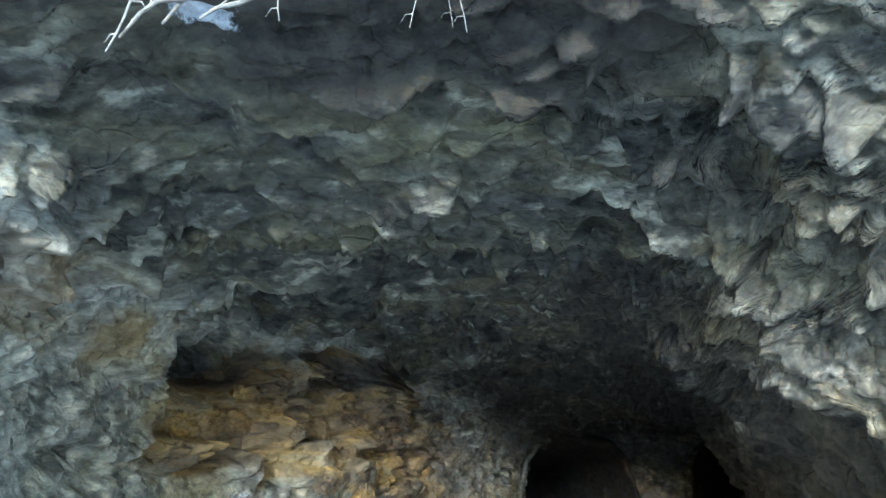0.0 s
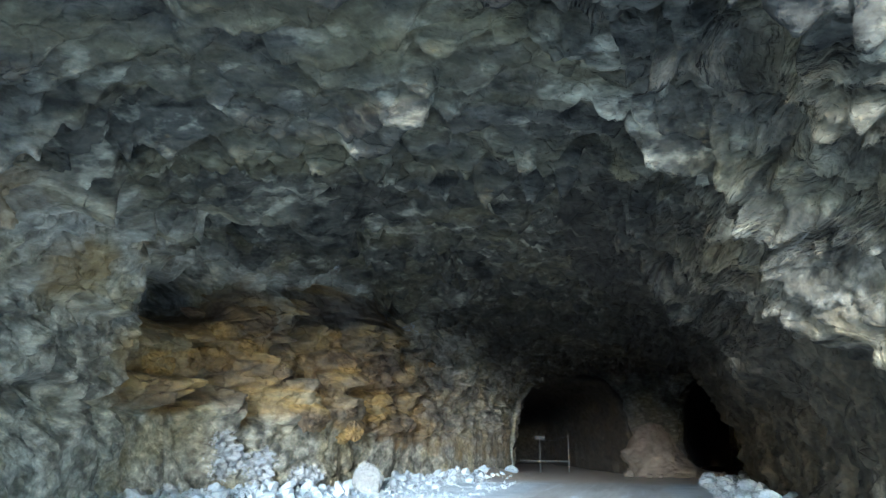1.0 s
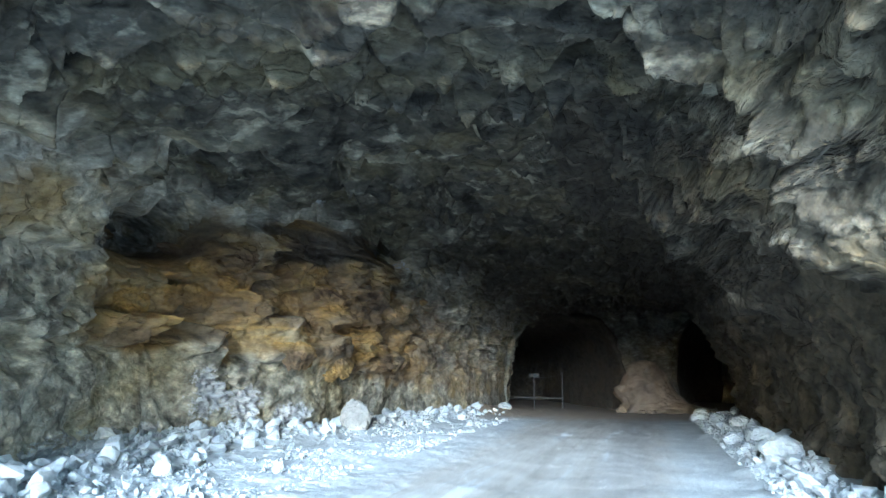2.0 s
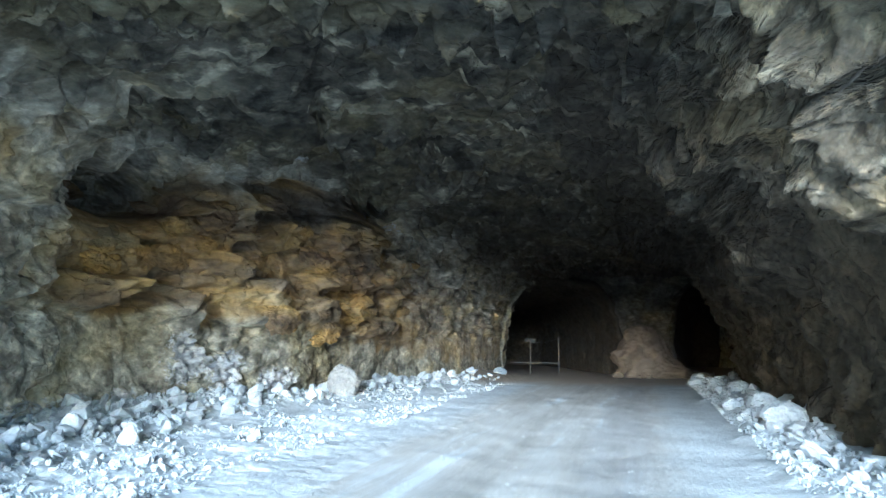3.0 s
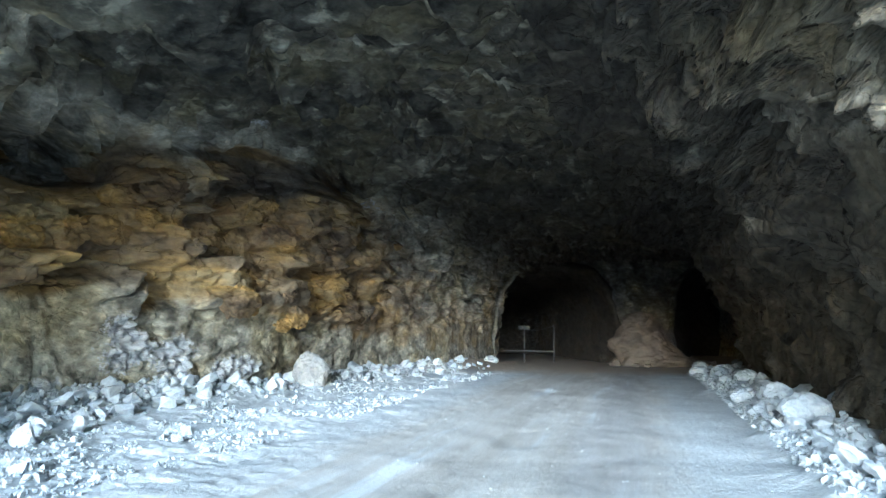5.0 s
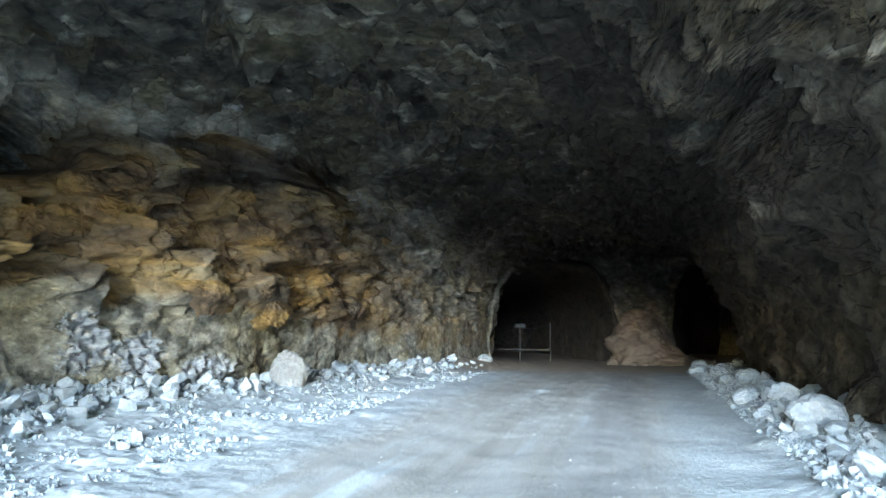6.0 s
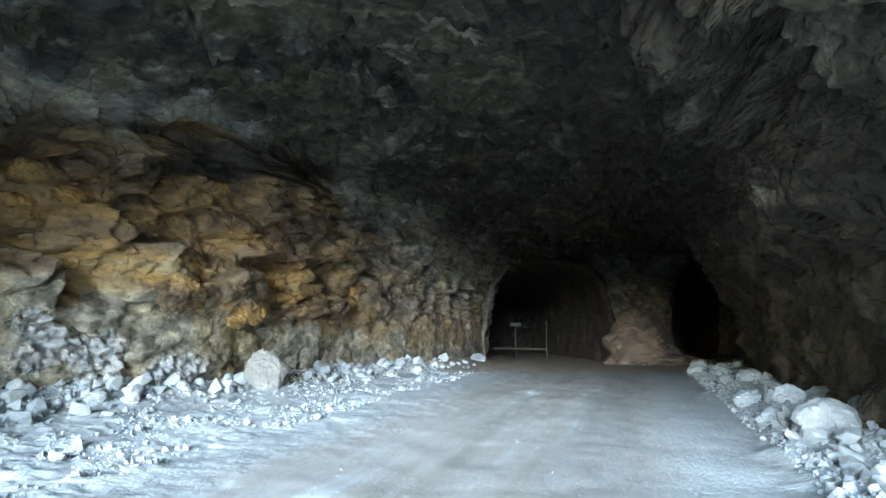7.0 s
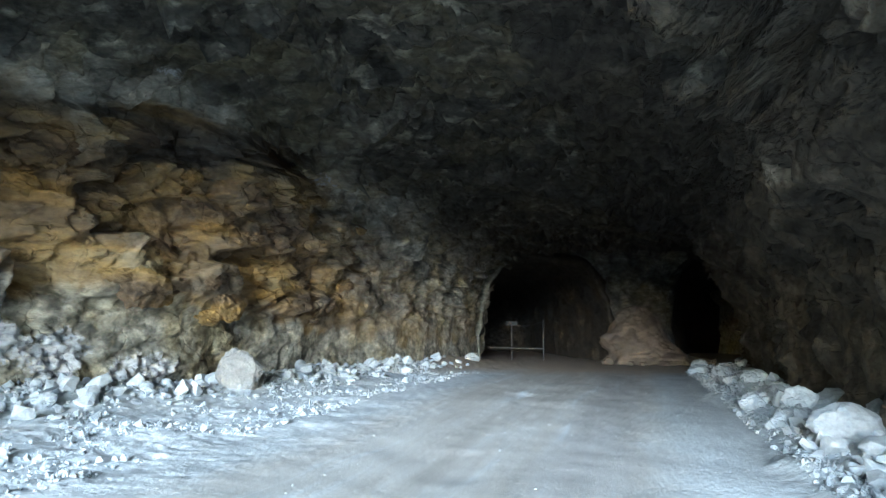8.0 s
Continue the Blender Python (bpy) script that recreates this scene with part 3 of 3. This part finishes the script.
for a, b in zip(hull, hull[1:]):
    k = max(2, min(12, int(abs(b - a).max() / 0.8)))
    fine_h += [a + (b - a) * (j / k) for j in range(1, k + 1)]
H = np.stack(fine_h)
hp = H[1:].reshape(-1, 3)
H[1:] += (0.22 * np.minimum(np.arange(1, len(H)), 4)[:, None, None] / 4) * np.stack([facets(hp * 0.7, s)[0] for s in (901, 902, 903)], 1).reshape(H[1:].shape)
tagged(sheet("wall_south", H, M_ROCK, np.zeros(H.shape), np.zeros(H.shape) + np.array((1.0, 0, 0.5))), "rough rock hillside round the cave mouth", "hillside", kind="structure")

# ---------------------------------------------------------------- end wall with two bores
def bore_ring(cx, w, h, y, n=3.2, m=72, zb=-0.5):
    th = np.linspace(math.pi, 0, m)
    c, s = np.cos(th), np.sin(th)
    return np.stack([cx + w * np.sign(c) * np.abs(c) ** (2 / n), np.full(m, y), zb + h * np.abs(s) ** (2 / n)], 1)


BORES = [(10.5, 4.3, 7.3, 49.6, 0.0), (23.4, 4.2, 8.2, 50.2, 0.45)]
ex, ez = np.arange(3.0, 31.0, 0.14), np.arange(-0.8, 8.6, 0.13)
EX, EZ = np.meshgrid(ex, ez)
ep = np.stack([EX.ravel(), np.full(EX.size, 50.0), EZ.ravel()], 1)
keep = np.ones(EX.shape, bool)
for cx, w, h, y0, _ in BORES:
    keep &= ~((np.abs((EX - cx) / (w + 0.1)) ** 3.2 + np.abs((EZ + 0.5) / (h + 0.1)) ** 3.2) < 1)
ef, ef2 = facets(ep * np.array((0.8, 1, 0.7)), 950, 1.3), facets(ep * np.array((2.2, 1, 1.6)), 960, 1.3)
EYV = 50.0 + (0.4 * fbm(ep * 0.4, 3, 91) + 0.35 * ef[0] + 0.13 * ef2[0]).reshape(EX.shape)
eg = np.zeros((*EX.shape, 3))
eg[..., 2] = 0.3
eg[..., 0] = 0.4 * np.exp(-((EX - 16.5) / 2.5) ** 2) * (1 - ramp(EZ, 2, 6))
tagged(sheet("wall_north", np.stack([EX, EYV, EZ], -1), M_ROCK, eg, np.zeros(eg.shape) + np.array((0.35, 0, 0.5)), keep), "rock end wall of the hall, shade in its colour, pierced by two bores", "rock wall", kind="structure")
for k, (cx, w, h, y0, drift) in enumerate(BORES):
    rows = []
    for grow, dy in ((0.55, 0.5), (0.35, -0.1), (0.12, -0.35), (0.0, -0.2)):
        rows.append(bore_ring(cx, w + grow, h + grow, y0 + dy))
    for dy in np.arange(0.2, 34, 0.28):
        rows.append(bore_ring(cx + drift * dy, w, h, y0 + dy, zb=float(base_ground(y0 + dy)) - 0.6))
    for shrink in (0.6, 0.2, 0.01):
        r = bore_ring(cx + drift * 34, w * shrink, h * shrink, y0 + 34.3)
        rows.append(r)
    B = np.stack(rows)
    bp = B.reshape(-1, 3)
    off = (0.28 * facets(bp * np.array((0.9, 0.7, 0.8)), 970 + k, 1.2)[0] + 0.12 * facets(bp * 2.1, 980 + k, 1.3)[0]).reshape(B.shape[:2])
    cen = np.stack([B[..., 0].mean(1), B[..., 1].mean(1), np.full(len(B), 2.0)], 1)[:, None]
    dirn = B - cen
    dirn[..., 1] = 0
    dirn /= np.linalg.norm(dirn, axis=2, keepdims=True) + 1e-9
    B = B + dirn * off[..., None] * np.linspace(0.5, 1, 8)[np.minimum(np.arange(len(B)), 7)][:, None, None]
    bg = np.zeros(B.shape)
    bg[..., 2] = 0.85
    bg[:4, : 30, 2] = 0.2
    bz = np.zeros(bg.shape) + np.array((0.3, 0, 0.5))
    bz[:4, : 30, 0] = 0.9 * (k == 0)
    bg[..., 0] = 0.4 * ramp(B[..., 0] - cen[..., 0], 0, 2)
    tagged(sheet("wall_bore_%d" % (k + 1), B, M_ROCK, bg, bz), "rough-hewn bore leading deeper into the rock, shade put into its colour", "tunnel", kind="structure")

# ---------------------------------------------------------------- loose stones
def hull_stone(rng, points=16, squash=(1.0, 0.8, 0.65)):
    """An angular broken stone about 1 m long, its base near z = -0.3."""
    bm = bmesh.new()
    for _ in range(points):
        v = rng.normal(size=3)
        v /= np.linalg.norm(v)
        v = np.sign(v) * np.abs(v) ** 0.8 * 0.5 * np.array(squash) * rng.uniform(0.8, 1.1)
        bm.verts.new(v)
    bmesh.ops.convex_hull(bm, input=bm.verts)
    bmesh.ops.delete(bm, geom=[v for v in bm.verts if not v.link_faces], context="VERTS")
    return bm


def stone_mesh(name, seed, mat, points=16, squash=(1.0, 0.8, 0.65), bevel=0.04):
    bm = hull_stone(np.random.default_rng(seed), points, squash)
    if bevel:
        bmesh.ops.bevel(bm, geom=list(bm.edges), offset=bevel, segments=1, affect="EDGES", clamp_overlap=True)
    me = bpy.data.meshes.new(name)
    bm.to_mesh(me)
    bm.free()
    me.materials.append(mat)
    return me


def boulder_mesh(name, seed, mat, squash, rough=0.16, sub=4):
    """A large stone with broken faces, about 1 m long."""
    bm = bmesh.new()
    bmesh.ops.create_icosphere(bm, subdivisions=sub, radius=0.5)
    v = np.array([q.co for q in bm.verts])
    rng = np.random.default_rng(seed)
    u = v / np.linalg.norm(v, axis=1, keepdims=True)
    r = np.full(len(u), 0.56)
    for _ in range(11):
        d = rng.normal(size=3)
        d /= np.linalg.norm(d)
        c = u @ d
        r = np.minimum(r, np.where(c > 0.05, rng.uniform(0.38, 0.5) / np.maximum(c, 0.05), 9))
    p = u * r[:, None]
    p = p * (1 + rough * (0.5 * facets(p * 4 + seed, seed, 1.2)[0] + 0.3 * facets(p * 10 + seed, seed + 9, 1.2)[0])[:, None])
    p *= np.array(squash)
    for q, c in zip(bm.verts, p):
        q.co = c
    me = bpy.data.meshes.new(name)
    bm.to_mesh(me)
    bm.free()
    me.materials.append(mat)
    me.polygons.foreach_set("use_smooth", np.zeros(len(me.polygons), bool))
    return me


rng = np.random.default_rng(7)
STONES = [stone_mesh("stone", 40 + k, M_STONE, int(rng.integers(12, 20)), (1.0, rng.uniform(0.65, 0.95), rng.uniform(0.5, 0.8))) for k in range(14)]
BOULDERS = [boulder_mesh("boulder", 60 + k, M_STONE, (1.0, rng.uniform(0.65, 0.9), rng.uniform(0.55, 0.75))) for k in range(8)]


def put_stone(name, me, x, y, size, tilt, turn, label, group, sink=0.18, scale=(1, 1, 1)):
    ob = new(name, me)
    z = float(ground_height(x, y)[0])
    m = Matrix.LocRotScale((x, y, 0), Euler((radians(tilt[0]), radians(tilt[1]), radians(turn))), Vector(scale) * size)
    low = min((m @ v.co).z for v in me.vertices)
    m.translation.z = z - low - sink * size
    ob.matrix_world = m
    return tagged(ob, label, "rock", group)


# large stones placed to fit the camera's view: x, y, length before scaling
for x, y, s in [(-4.8, 15.2, 0.95), (-5.9, 15.6, 0.8), (-6.3, 14.4, 0.9), (-5.4, 16.6, 0.7), (-6.1, 17.4, 0.8), (-5.5, 18.7, 0.75), (-4.9, 19.2, 0.6),
                (-4.6, 20.4, 0.75), (-4.3, 21.6, 0.6), (-6.4, 13.0, 0.8), (-5.4, 13.3, 0.7), (-0.6, 26.9, 0.6), (0.4, 28.7, 0.7), (1.2, 30.2, 0.6), (2.0, 32.4, 0.8), (5.2, 42.8, 1.3), (4.3, 39.8, 0.9)]:
    put_stone("boulder", (STONES + BOULDERS[:3])[rng.integers(17)], x, y, s * 0.66, rng.uniform(-25, 25, 2), rng.uniform(0, 360), "pale dusty broken boulder at the foot of the wall", "boulders along the ochre wall")
for x, y, s in [(11.0, 20.5, 1.3), (10.55, 18.4, 1.4), (8.9, 17.0, 1.35), (9.75, 17.2, 1.0), (9.6, 15.8, 0.8), (8.9, 18.6, 0.6), (10.0, 20.0, 0.8), (9.6, 21.0, 0.7), (11.3, 23.0, 0.9), (12.3, 26.0, 1.0),
                (13.2, 30.0, 1.1), (14.4, 34.5, 1.1), (15.4, 37, 1.2), (13.6, 33.0, 1.0)]:
    put_stone("boulder", BOULDERS[rng.integers(8)], x, y, s * 0.72, rng.uniform(-15, 15, 2), rng.uniform(0, 360), "rounded pale grey boulder beside the road", "boulders along the streaked wall")
# tall slab that leans on the ochre wall
M_SLAB = dust_material("slab_stone", (0.27, 0.26, 0.24), (0.35, 0.34, 0.315), (0.43, 0.42, 0.39), 1.5)[0]
slab = boulder_mesh("leaning_slab", 91, M_SLAB, (0.95, 0.6, 1.1), 0.2)
put_stone("leaning_slab", slab, -2.05, 24.5, 1.08, (8, -12), 20, "tall pale slab of rock leaning against the wall", "", 0.28)

for k in range(225):
    y = 12 + 29 * rng.uniform(0, 1) ** 1.5
    dl = abs(rng.normal(0.9, 0.75)) + 0.15
    s = min(0.46, 0.17 * math.exp(abs(rng.normal(0, 0.65)))) * (1.0 if dl < 2 else 0.6)
    put_stone("stone", STONES[rng.integers(14)], float(plan(y, 0)) + dl * 1.1, y, s * 1.3, rng.uniform(-40, 40, 2), rng.uniform(0, 360), "angular pale dusty stone in the rubble bank", "rubble along the ochre wall", 0.12)
for k in range(105):
    y = rng.uniform(11.5, 38)
    dr = min(abs(rng.normal(0.8, 0.6)), 1.7) + 0.1
    s = min(0.36, 0.16 * math.exp(abs(rng.normal(0, 0.7)))) * (1.0 if dr < 1.8 else 0.6)
    x = max(float(plan(y, 1)) - dr * 1.1, 3.7 + (y - 14.5) * math.tan(ROAD_TURN) + 4.0)
    put_stone("stone", STONES[rng.integers(14)], x, y, s * 1.3, rng.uniform(-40, 40, 2), rng.uniform(0, 360), "angular grey stone in the rubble bank", "rubble along the streaked wall", 0.12)


def scatter(name, xs, ys, sizes, seed, label, points=9):
    """Many small stones joined into one."""
    r = np.random.default_rng(seed)
    kinds = []
    for k in range(6):
        bm = hull_stone(np.random.default_rng(seed + k), points)
        bm.verts.index_update()
        kinds.append((np.array([v.co for v in bm.verts]), [[v.index for v in f.verts] for f in bm.faces]))
        bm.free()
    zs = ground_height(xs, ys)
    verts, faces, n = [], [], 0
    for x, y, z, s in zip(xs, ys, zs, sizes):
        v, f = kinds[r.integers(6)]
        e = np.array(Euler(r.uniform(0, 6.28, 3)).to_matrix())
        q = (v * s) @ e.T + np.array((x, y, z + 0.12 * s))
        verts.append(q)
        faces += [[i + n for i in t] for t in f]
        n += len(v)
    return tagged(mesh_object(name, np.concatenate(verts).tolist(), faces, M_GRAVEL, False), label, "gravel", kind="stuff")


m = 2400
yy = 11.5 + 26 * rng.uniform(0, 1, m) ** 1.6
scatter("rubble", plan(yy, 0) + np.abs(rng.normal(0.6, 0.7, m)) % 2.4 + 0.1, yy, 0.10 * np.exp(np.abs(rng.normal(0, 0.5, m))), 21, "bank of small angular pale rubble under the wall", 13)
m = 560
yy = 11.5 + 26 * rng.uniform(0, 1, m) ** 1.2
scatter("rubble", plan(yy, 1) - np.abs(rng.normal(0.7, 0.6, m)) % 1.7 - 0.1, yy, 0.10 * np.exp(np.abs(rng.normal(0, 0.5, m))), 22, "bank of small angular grey rubble beside the road", 13)
m = 15000
yy = 9.5 + 24 * rng.uniform(0, 1, m) ** 1.5
edge_x = 3.7 + (yy - 14.5) * math.tan(ROAD_TURN) - 5.0 / math.cos(ROAD_TURN)
xx = plan(yy, 0) + 0.1 + np.maximum(edge_x - plan(yy, 0), 1.5) * rng.uniform(0, 1, m) ** 1.25
clump = vnoise(np.stack([xx * 1.1, yy * 1.1, 0 * xx], 1), 44) + 0.5 * vnoise(np.stack([xx * 3, yy * 3, 0 * xx], 1), 45)
ok = clump > -0.25
scatter("gravel", xx[ok], yy[ok], (0.026 * np.exp(np.abs(rng.normal(0, 0.7, m))))[ok] * (1 + 0.8 * np.clip(clump[ok], 0, 1)), 11, "loose pale gravel spread from the rubble bank")
m = 5500
yy = rng.uniform(10, 36, m)
xx = 3.7 + (3.2 + np.abs(rng.normal(0, 0.9, m)) + (yy - 14.5) * math.sin(ROAD_TURN)) / math.cos(ROAD_TURN)
ok = xx < plan(yy, 1) - 0.1
scatter("gravel", xx[ok], yy[ok], (0.024 * np.exp(np.abs(rng.normal(0, 0.75, m))))[ok], 12, "loose grey gravel along the road's edge")
m = 260
yy = rng.uniform(11, 34, m)
scatter("pebbles", 3.7 + (yy - 14.5) * math.tan(ROAD_TURN) + rng.uniform(-3.2, 3.2, m), yy, rng.uniform(0.012, 0.035, m), 13, "scattered pebbles on the worn road")


# ---------------------------------------------------------------- things deeper in and at the mouth
def part(name, bm, mat, parent, label=""):
    me = bpy.data.meshes.new(name)
    bm.to_mesh(me)
    bm.free()
    me.materials.append(mat)
    ob = new(name, me)
    ob.parent = parent
    return tagged(ob, label)


def tube(points, radii, sides=7):
    """A tapered bent rod through the points."""
    bm = bmesh.new()
    pts = [Vector(p) for p in points]
    rings = []
    for i, p in enumerate(pts):
        d = (pts[min(i + 1, len(pts) - 1)] - pts[max(i - 1, 0)]).normalized()
        a = d.orthogonal().normalized()
        c = d.cross(a)
        rings.append([bm.verts.new(p + (a * math.cos(6.2832 * k / sides) + c * math.sin(6.2832 * k / sides)) * radii[i]) for k in range(sides)])
    for r0, r1 in zip(rings, rings[1:]):
        for k in range(sides):
            bm.faces.new((r0[k], r0[(k + 1) % sides], r1[(k + 1) % sides], r1[k]))
    bm.faces.new(rings[0][::-1])
    bm.faces.new(rings[-1])
    return bm


def box(x0, x1, y0, y1, z0, z1, bevel=0.008):
    bm = bmesh.new()
    bmesh.ops.create_cube(bm, size=1)
    for v in bm.verts:
        v.co = ((x0 + x1) / 2 + v.co.x * (x1 - x0), (y0 + y1) / 2 + v.co.y * (y1 - y0), (z0 + z1) / 2 + v.co.z * (z1 - z0))
    bmesh.ops.bevel(bm, geom=list(bm.edges), offset=bevel, segments=2, affect="EDGES")
    return bm


def painted(name, colour, rough=0.55, metal=0.0):
    m, nt, b = material(name, rough, 0.4)
    f = n_noise(nt, 7, 6, 0.7, n_place(nt))
    c = n_mix(nt, n_ramp(nt, f, [(0.5, grey(0)), (0.68, grey(0.8))]), colour, (0.20, 0.12, 0.07))
    nt.links.new(c, b.inputs["Base Color"])
    b.inputs["Metallic"].default_value = metal
    return m


M_STEEL = painted("galvanised_steel", (0.13, 0.125, 0.115), 0.6, 0.1)
M_PLATE = painted("plate_paint", (0.06, 0.06, 0.058))
M_EARTH = dust_material("brown_earth", (0.16, 0.122, 0.085), (0.235, 0.184, 0.13), (0.30, 0.242, 0.178), 1.2)[0]
M_ROOT = dust_material("root_bark", (0.12, 0.105, 0.085), (0.22, 0.195, 0.16), (0.34, 0.31, 0.26), 6.0)[0]

# barrier gate in the first bore
gate = tagged(new("barrier_gate"), "pipe barrier gate with two posts across the bore", "gate")
gate.location = (8.69, 53.0, float(base_ground(53.0)))
part("rail", tube([(-1.6, 0, 0.84), (0, 0, 0.82), (2.29, 0, 0.80)], [0.045] * 3, 10), M_STEEL, gate)
for x, top in ((0.0, 2.45), (2.29, 2.85)):
    part("post", tube([(x, 0, -0.1), (x, 0, 1.2), (x, 0, top)], [0.038] * 3, 10), M_STEEL, gate)
part("top_wire", tube([(0, 0, 2.42), (1.1, 0, 2.4), (2.29, 0, 2.75)], [0.012] * 3, 6), M_STEEL, gate)
part("plate", box(-0.4, 0.4, -0.07, -0.045, 2.45, 2.72), M_PLATE, gate, "small pale rectangular plate")

# heap of pale earth and rock against the pillar between the bores
zz, aa = np.linspace(-0.5, 3.6, 66), np.linspace(0, 2 * math.pi, 90)
ZZ, AA = np.meshgrid(zz, aa, indexing="ij")
rad = np.interp(ZZ, (-0.5, 0.1, 0.6, 1.2, 2.4, 3.0, 3.4, 3.6), (3.6, 2.8, 2.1, 1.75, 1.35, 1.0, 0.6, 0.02))
hp = np.stack([15.8 + 1.3 * np.clip(1 - ZZ / 1.3, 0, 1) + rad * 1.05 * np.cos(AA), 47.2 + rad * np.sin(AA) * 1.1, ZZ], -1)
hq = hp.reshape(-1, 3).copy()
wr = np.stack([np.cos(AA).ravel(), np.sin(AA).ravel(), np.zeros(AA.size)], 1)
hd = 0.42 * facets(hq * np.array((0.6, 0.6, 0.5)), 1100, 1.2)[0] + 0.14 * facets(hq * 2.2, 1110, 1.3)[0] + 0.05 * facets(hq * 6, 1120, 1.3)[0]
hd[: 90] *= 0
heap = sheet("earth_mound", (hq + wr * (hd * np.minimum(1, rad.ravel()))[:, None]).reshape(hp.shape), M_EARTH)
tagged(heap, "tall pale brown heap of fallen earth and rock against the pillar", "earth mound")
EARTHY = boulder_mesh("boulder", 77, M_EARTH, (1.0, 0.8, 0.65))
for x, y, s in [(13.4, 45.2, 0.8), (14.6, 44.6, 0.5), (15.2, 44.3, 0.45), (18.9, 44.6, 0.9), (19.6, 45.2, 0.8)]:
    put_stone("boulder", EARTHY, x, y, s, rng.uniform(-15, 15, 2), rng.uniform(0, 360), "small fallen boulder at the foot of the earth heap", "boulders by the earth heap")

# roots that hang from the lip of the mouth: top x, y, then sideways swing, tip height, thickness
for x, y, swing, tip, thick in [(-0.30, 3.95, 0.02, 5.22, 0.008), (0.03, 4.0, -0.01, 5.26, 0.006), (0.08, 4.0, 0.05, 5.22, 0.009), (-1.45, 4.0, 0.05, 5.30, 0.012), (-2.62, 4.05, -0.18, 4.98, 0.020)]:
    pts = []
    for k in range(9):
        f = k / 8
        pts.append((x + swing * f ** 1.5 + 0.03 * math.sin(7 * f + x * 9), y + 0.03 * math.sin(5 * f + x * 5), 6.55 + (tip - 6.55) * f))
    root = tagged(new("hanging_root"), "thin pale bare root hanging from the cave lip", "root", "roots at the cave lip")
    root.location = pts[0]
    rel = [tuple(np.array(p) - np.array(pts[0])) for p in pts]
    part("main_root", tube(rel, [thick * (1 - 0.6 * k / 8) for k in range(9)]), M_ROOT, root)
    for j in (5, 7):
        q = np.array(rel[j])
        s = 0.14 if j == 5 else -0.10
        part("side_root", tube([tuple(q), tuple(q + np.array((s * 0.6, 0.02, 0.01))), tuple(q + np.array((s, 0.03, -0.07)))], [thick * 0.5, thick * 0.4, thick * 0.2], 5), M_ROOT, root)

for pts in ([(-2.12, 4.1, 5.42), (-1.98, 4.1, 5.55), (-1.8, 4.08, 5.58), (-1.6, 4.05, 5.68), (-1.45, 4.1, 5.9)], [(-2.75, 4.1, 5.2), (-2.62, 4.08, 5.45), (-2.5, 4.1, 5.62), (-2.3, 4.12, 5.66), (-2.1, 4.15, 5.85)], [(-2.45, 4.15, 5.4), (-2.36, 4.15, 5.6), (-2.3, 4.2, 5.9)]):
    root = tagged(new("hanging_root"), "crooked pale bare root at the cave lip", "root", "roots at the cave lip")
    root.location = pts[-1]
    up = [tuple(np.array(p) - np.array(pts[-1])) for p in pts] + [(0.03, 0.0, 0.8)]
    part("main_root", tube(up, [0.012 + 0.006 * k for k in range(len(up))]), M_ROOT, root)
    q = np.array(up[1])
    part("side_root", tube([tuple(q), tuple(q + np.array((0.06, 0.01, 0.09))), tuple(q + np.array((0.05, 0.02, 0.2)))], [0.012, 0.009, 0.005], 5), M_ROOT, root)

# dry root that lies across the streaked wall
vine = tagged(new("wall_root"), "thin dry root lying across the streaked rock wall", "root")
vine.location = (5.0, 9.08, 4.12)
part("main_root", tube([(-0.05, 0.12, -0.10), (0.03, 0.0, 0.0), (0.12, -0.24, 0.10), (0.20, -0.50, 0.24), (0.14, -0.85, 0.30), (0.08, -1.15, 0.42)], [0.012, 0.018, 0.02, 0.02, 0.018, 0.012]), M_ROOT, vine)
part("side_root", tube([(0.12, -0.24, 0.10), (0.16, -0.30, 0.22), (0.22, -0.33, 0.34)], [0.012, 0.010, 0.006], 5), M_ROOT, vine)

# blocks that stand out of the ochre wall: along the wall (y), height, length, height and depth of the block
WEST = S[:, : iu_l + 1].reshape(-1, 3)
BLOCKS = [boulder_mesh("rock_block", 160 + k, M_OCHRE, (1.0, 1.0, 1.0), 0.30, 4) for k in range(7)]
spots = [(24.6, 4.7, 1.5, 0.8, 1.0), (21.3, 5.5, 1.7, 0.9, 0.9), (19.6, 5.8, 1.9, 0.5, 0.8), (20.2, 4.1, 1.4, 0.8, 0.8), (23.2, 3.5, 1.3, 0.7, 0.8), (27.0, 4.5, 1.5, 0.6, 0.8), (22.3, 2.5, 1.2, 0.9, 0.7), (25.4, 2.3, 1.5, 0.9, 0.7), (18.6, 3.6, 1.3, 0.8, 0.7), (22.6, 6.3, 1.6, 0.5, 0.7)]
for k in range(30):
    spots.append((17.6 + 15 * rng.uniform() ** 1.2, rng.uniform(1.9, 6.2), rng.uniform(0.5, 1.2), rng.uniform(0.3, 0.65), rng.uniform(0.4, 0.7)))
for k, (y, z, length, tall, thick) in enumerate(spots):
    i = int(np.argmin((WEST[:, 1] - y) ** 2 + (WEST[:, 2] - z) ** 2))
    along = math.atan2(float(plan(y + 1, 0) - plan(y - 1, 0)), 2.0)
    ob = new("rock_block", BLOCKS[k % 7])
    ob.parent = wall_ochre
    ob.matrix_world = Matrix.LocRotScale(Vector(WEST[i]) - Vector((math.cos(along), -math.sin(along), 0)) * thick * 0.18, Euler((radians(rng.uniform(-12, 12)), radians(rng.uniform(-10, 10)), math.pi / 2 - along + radians(rng.uniform(-18, 18)))), Vector((length, thick, tall)))
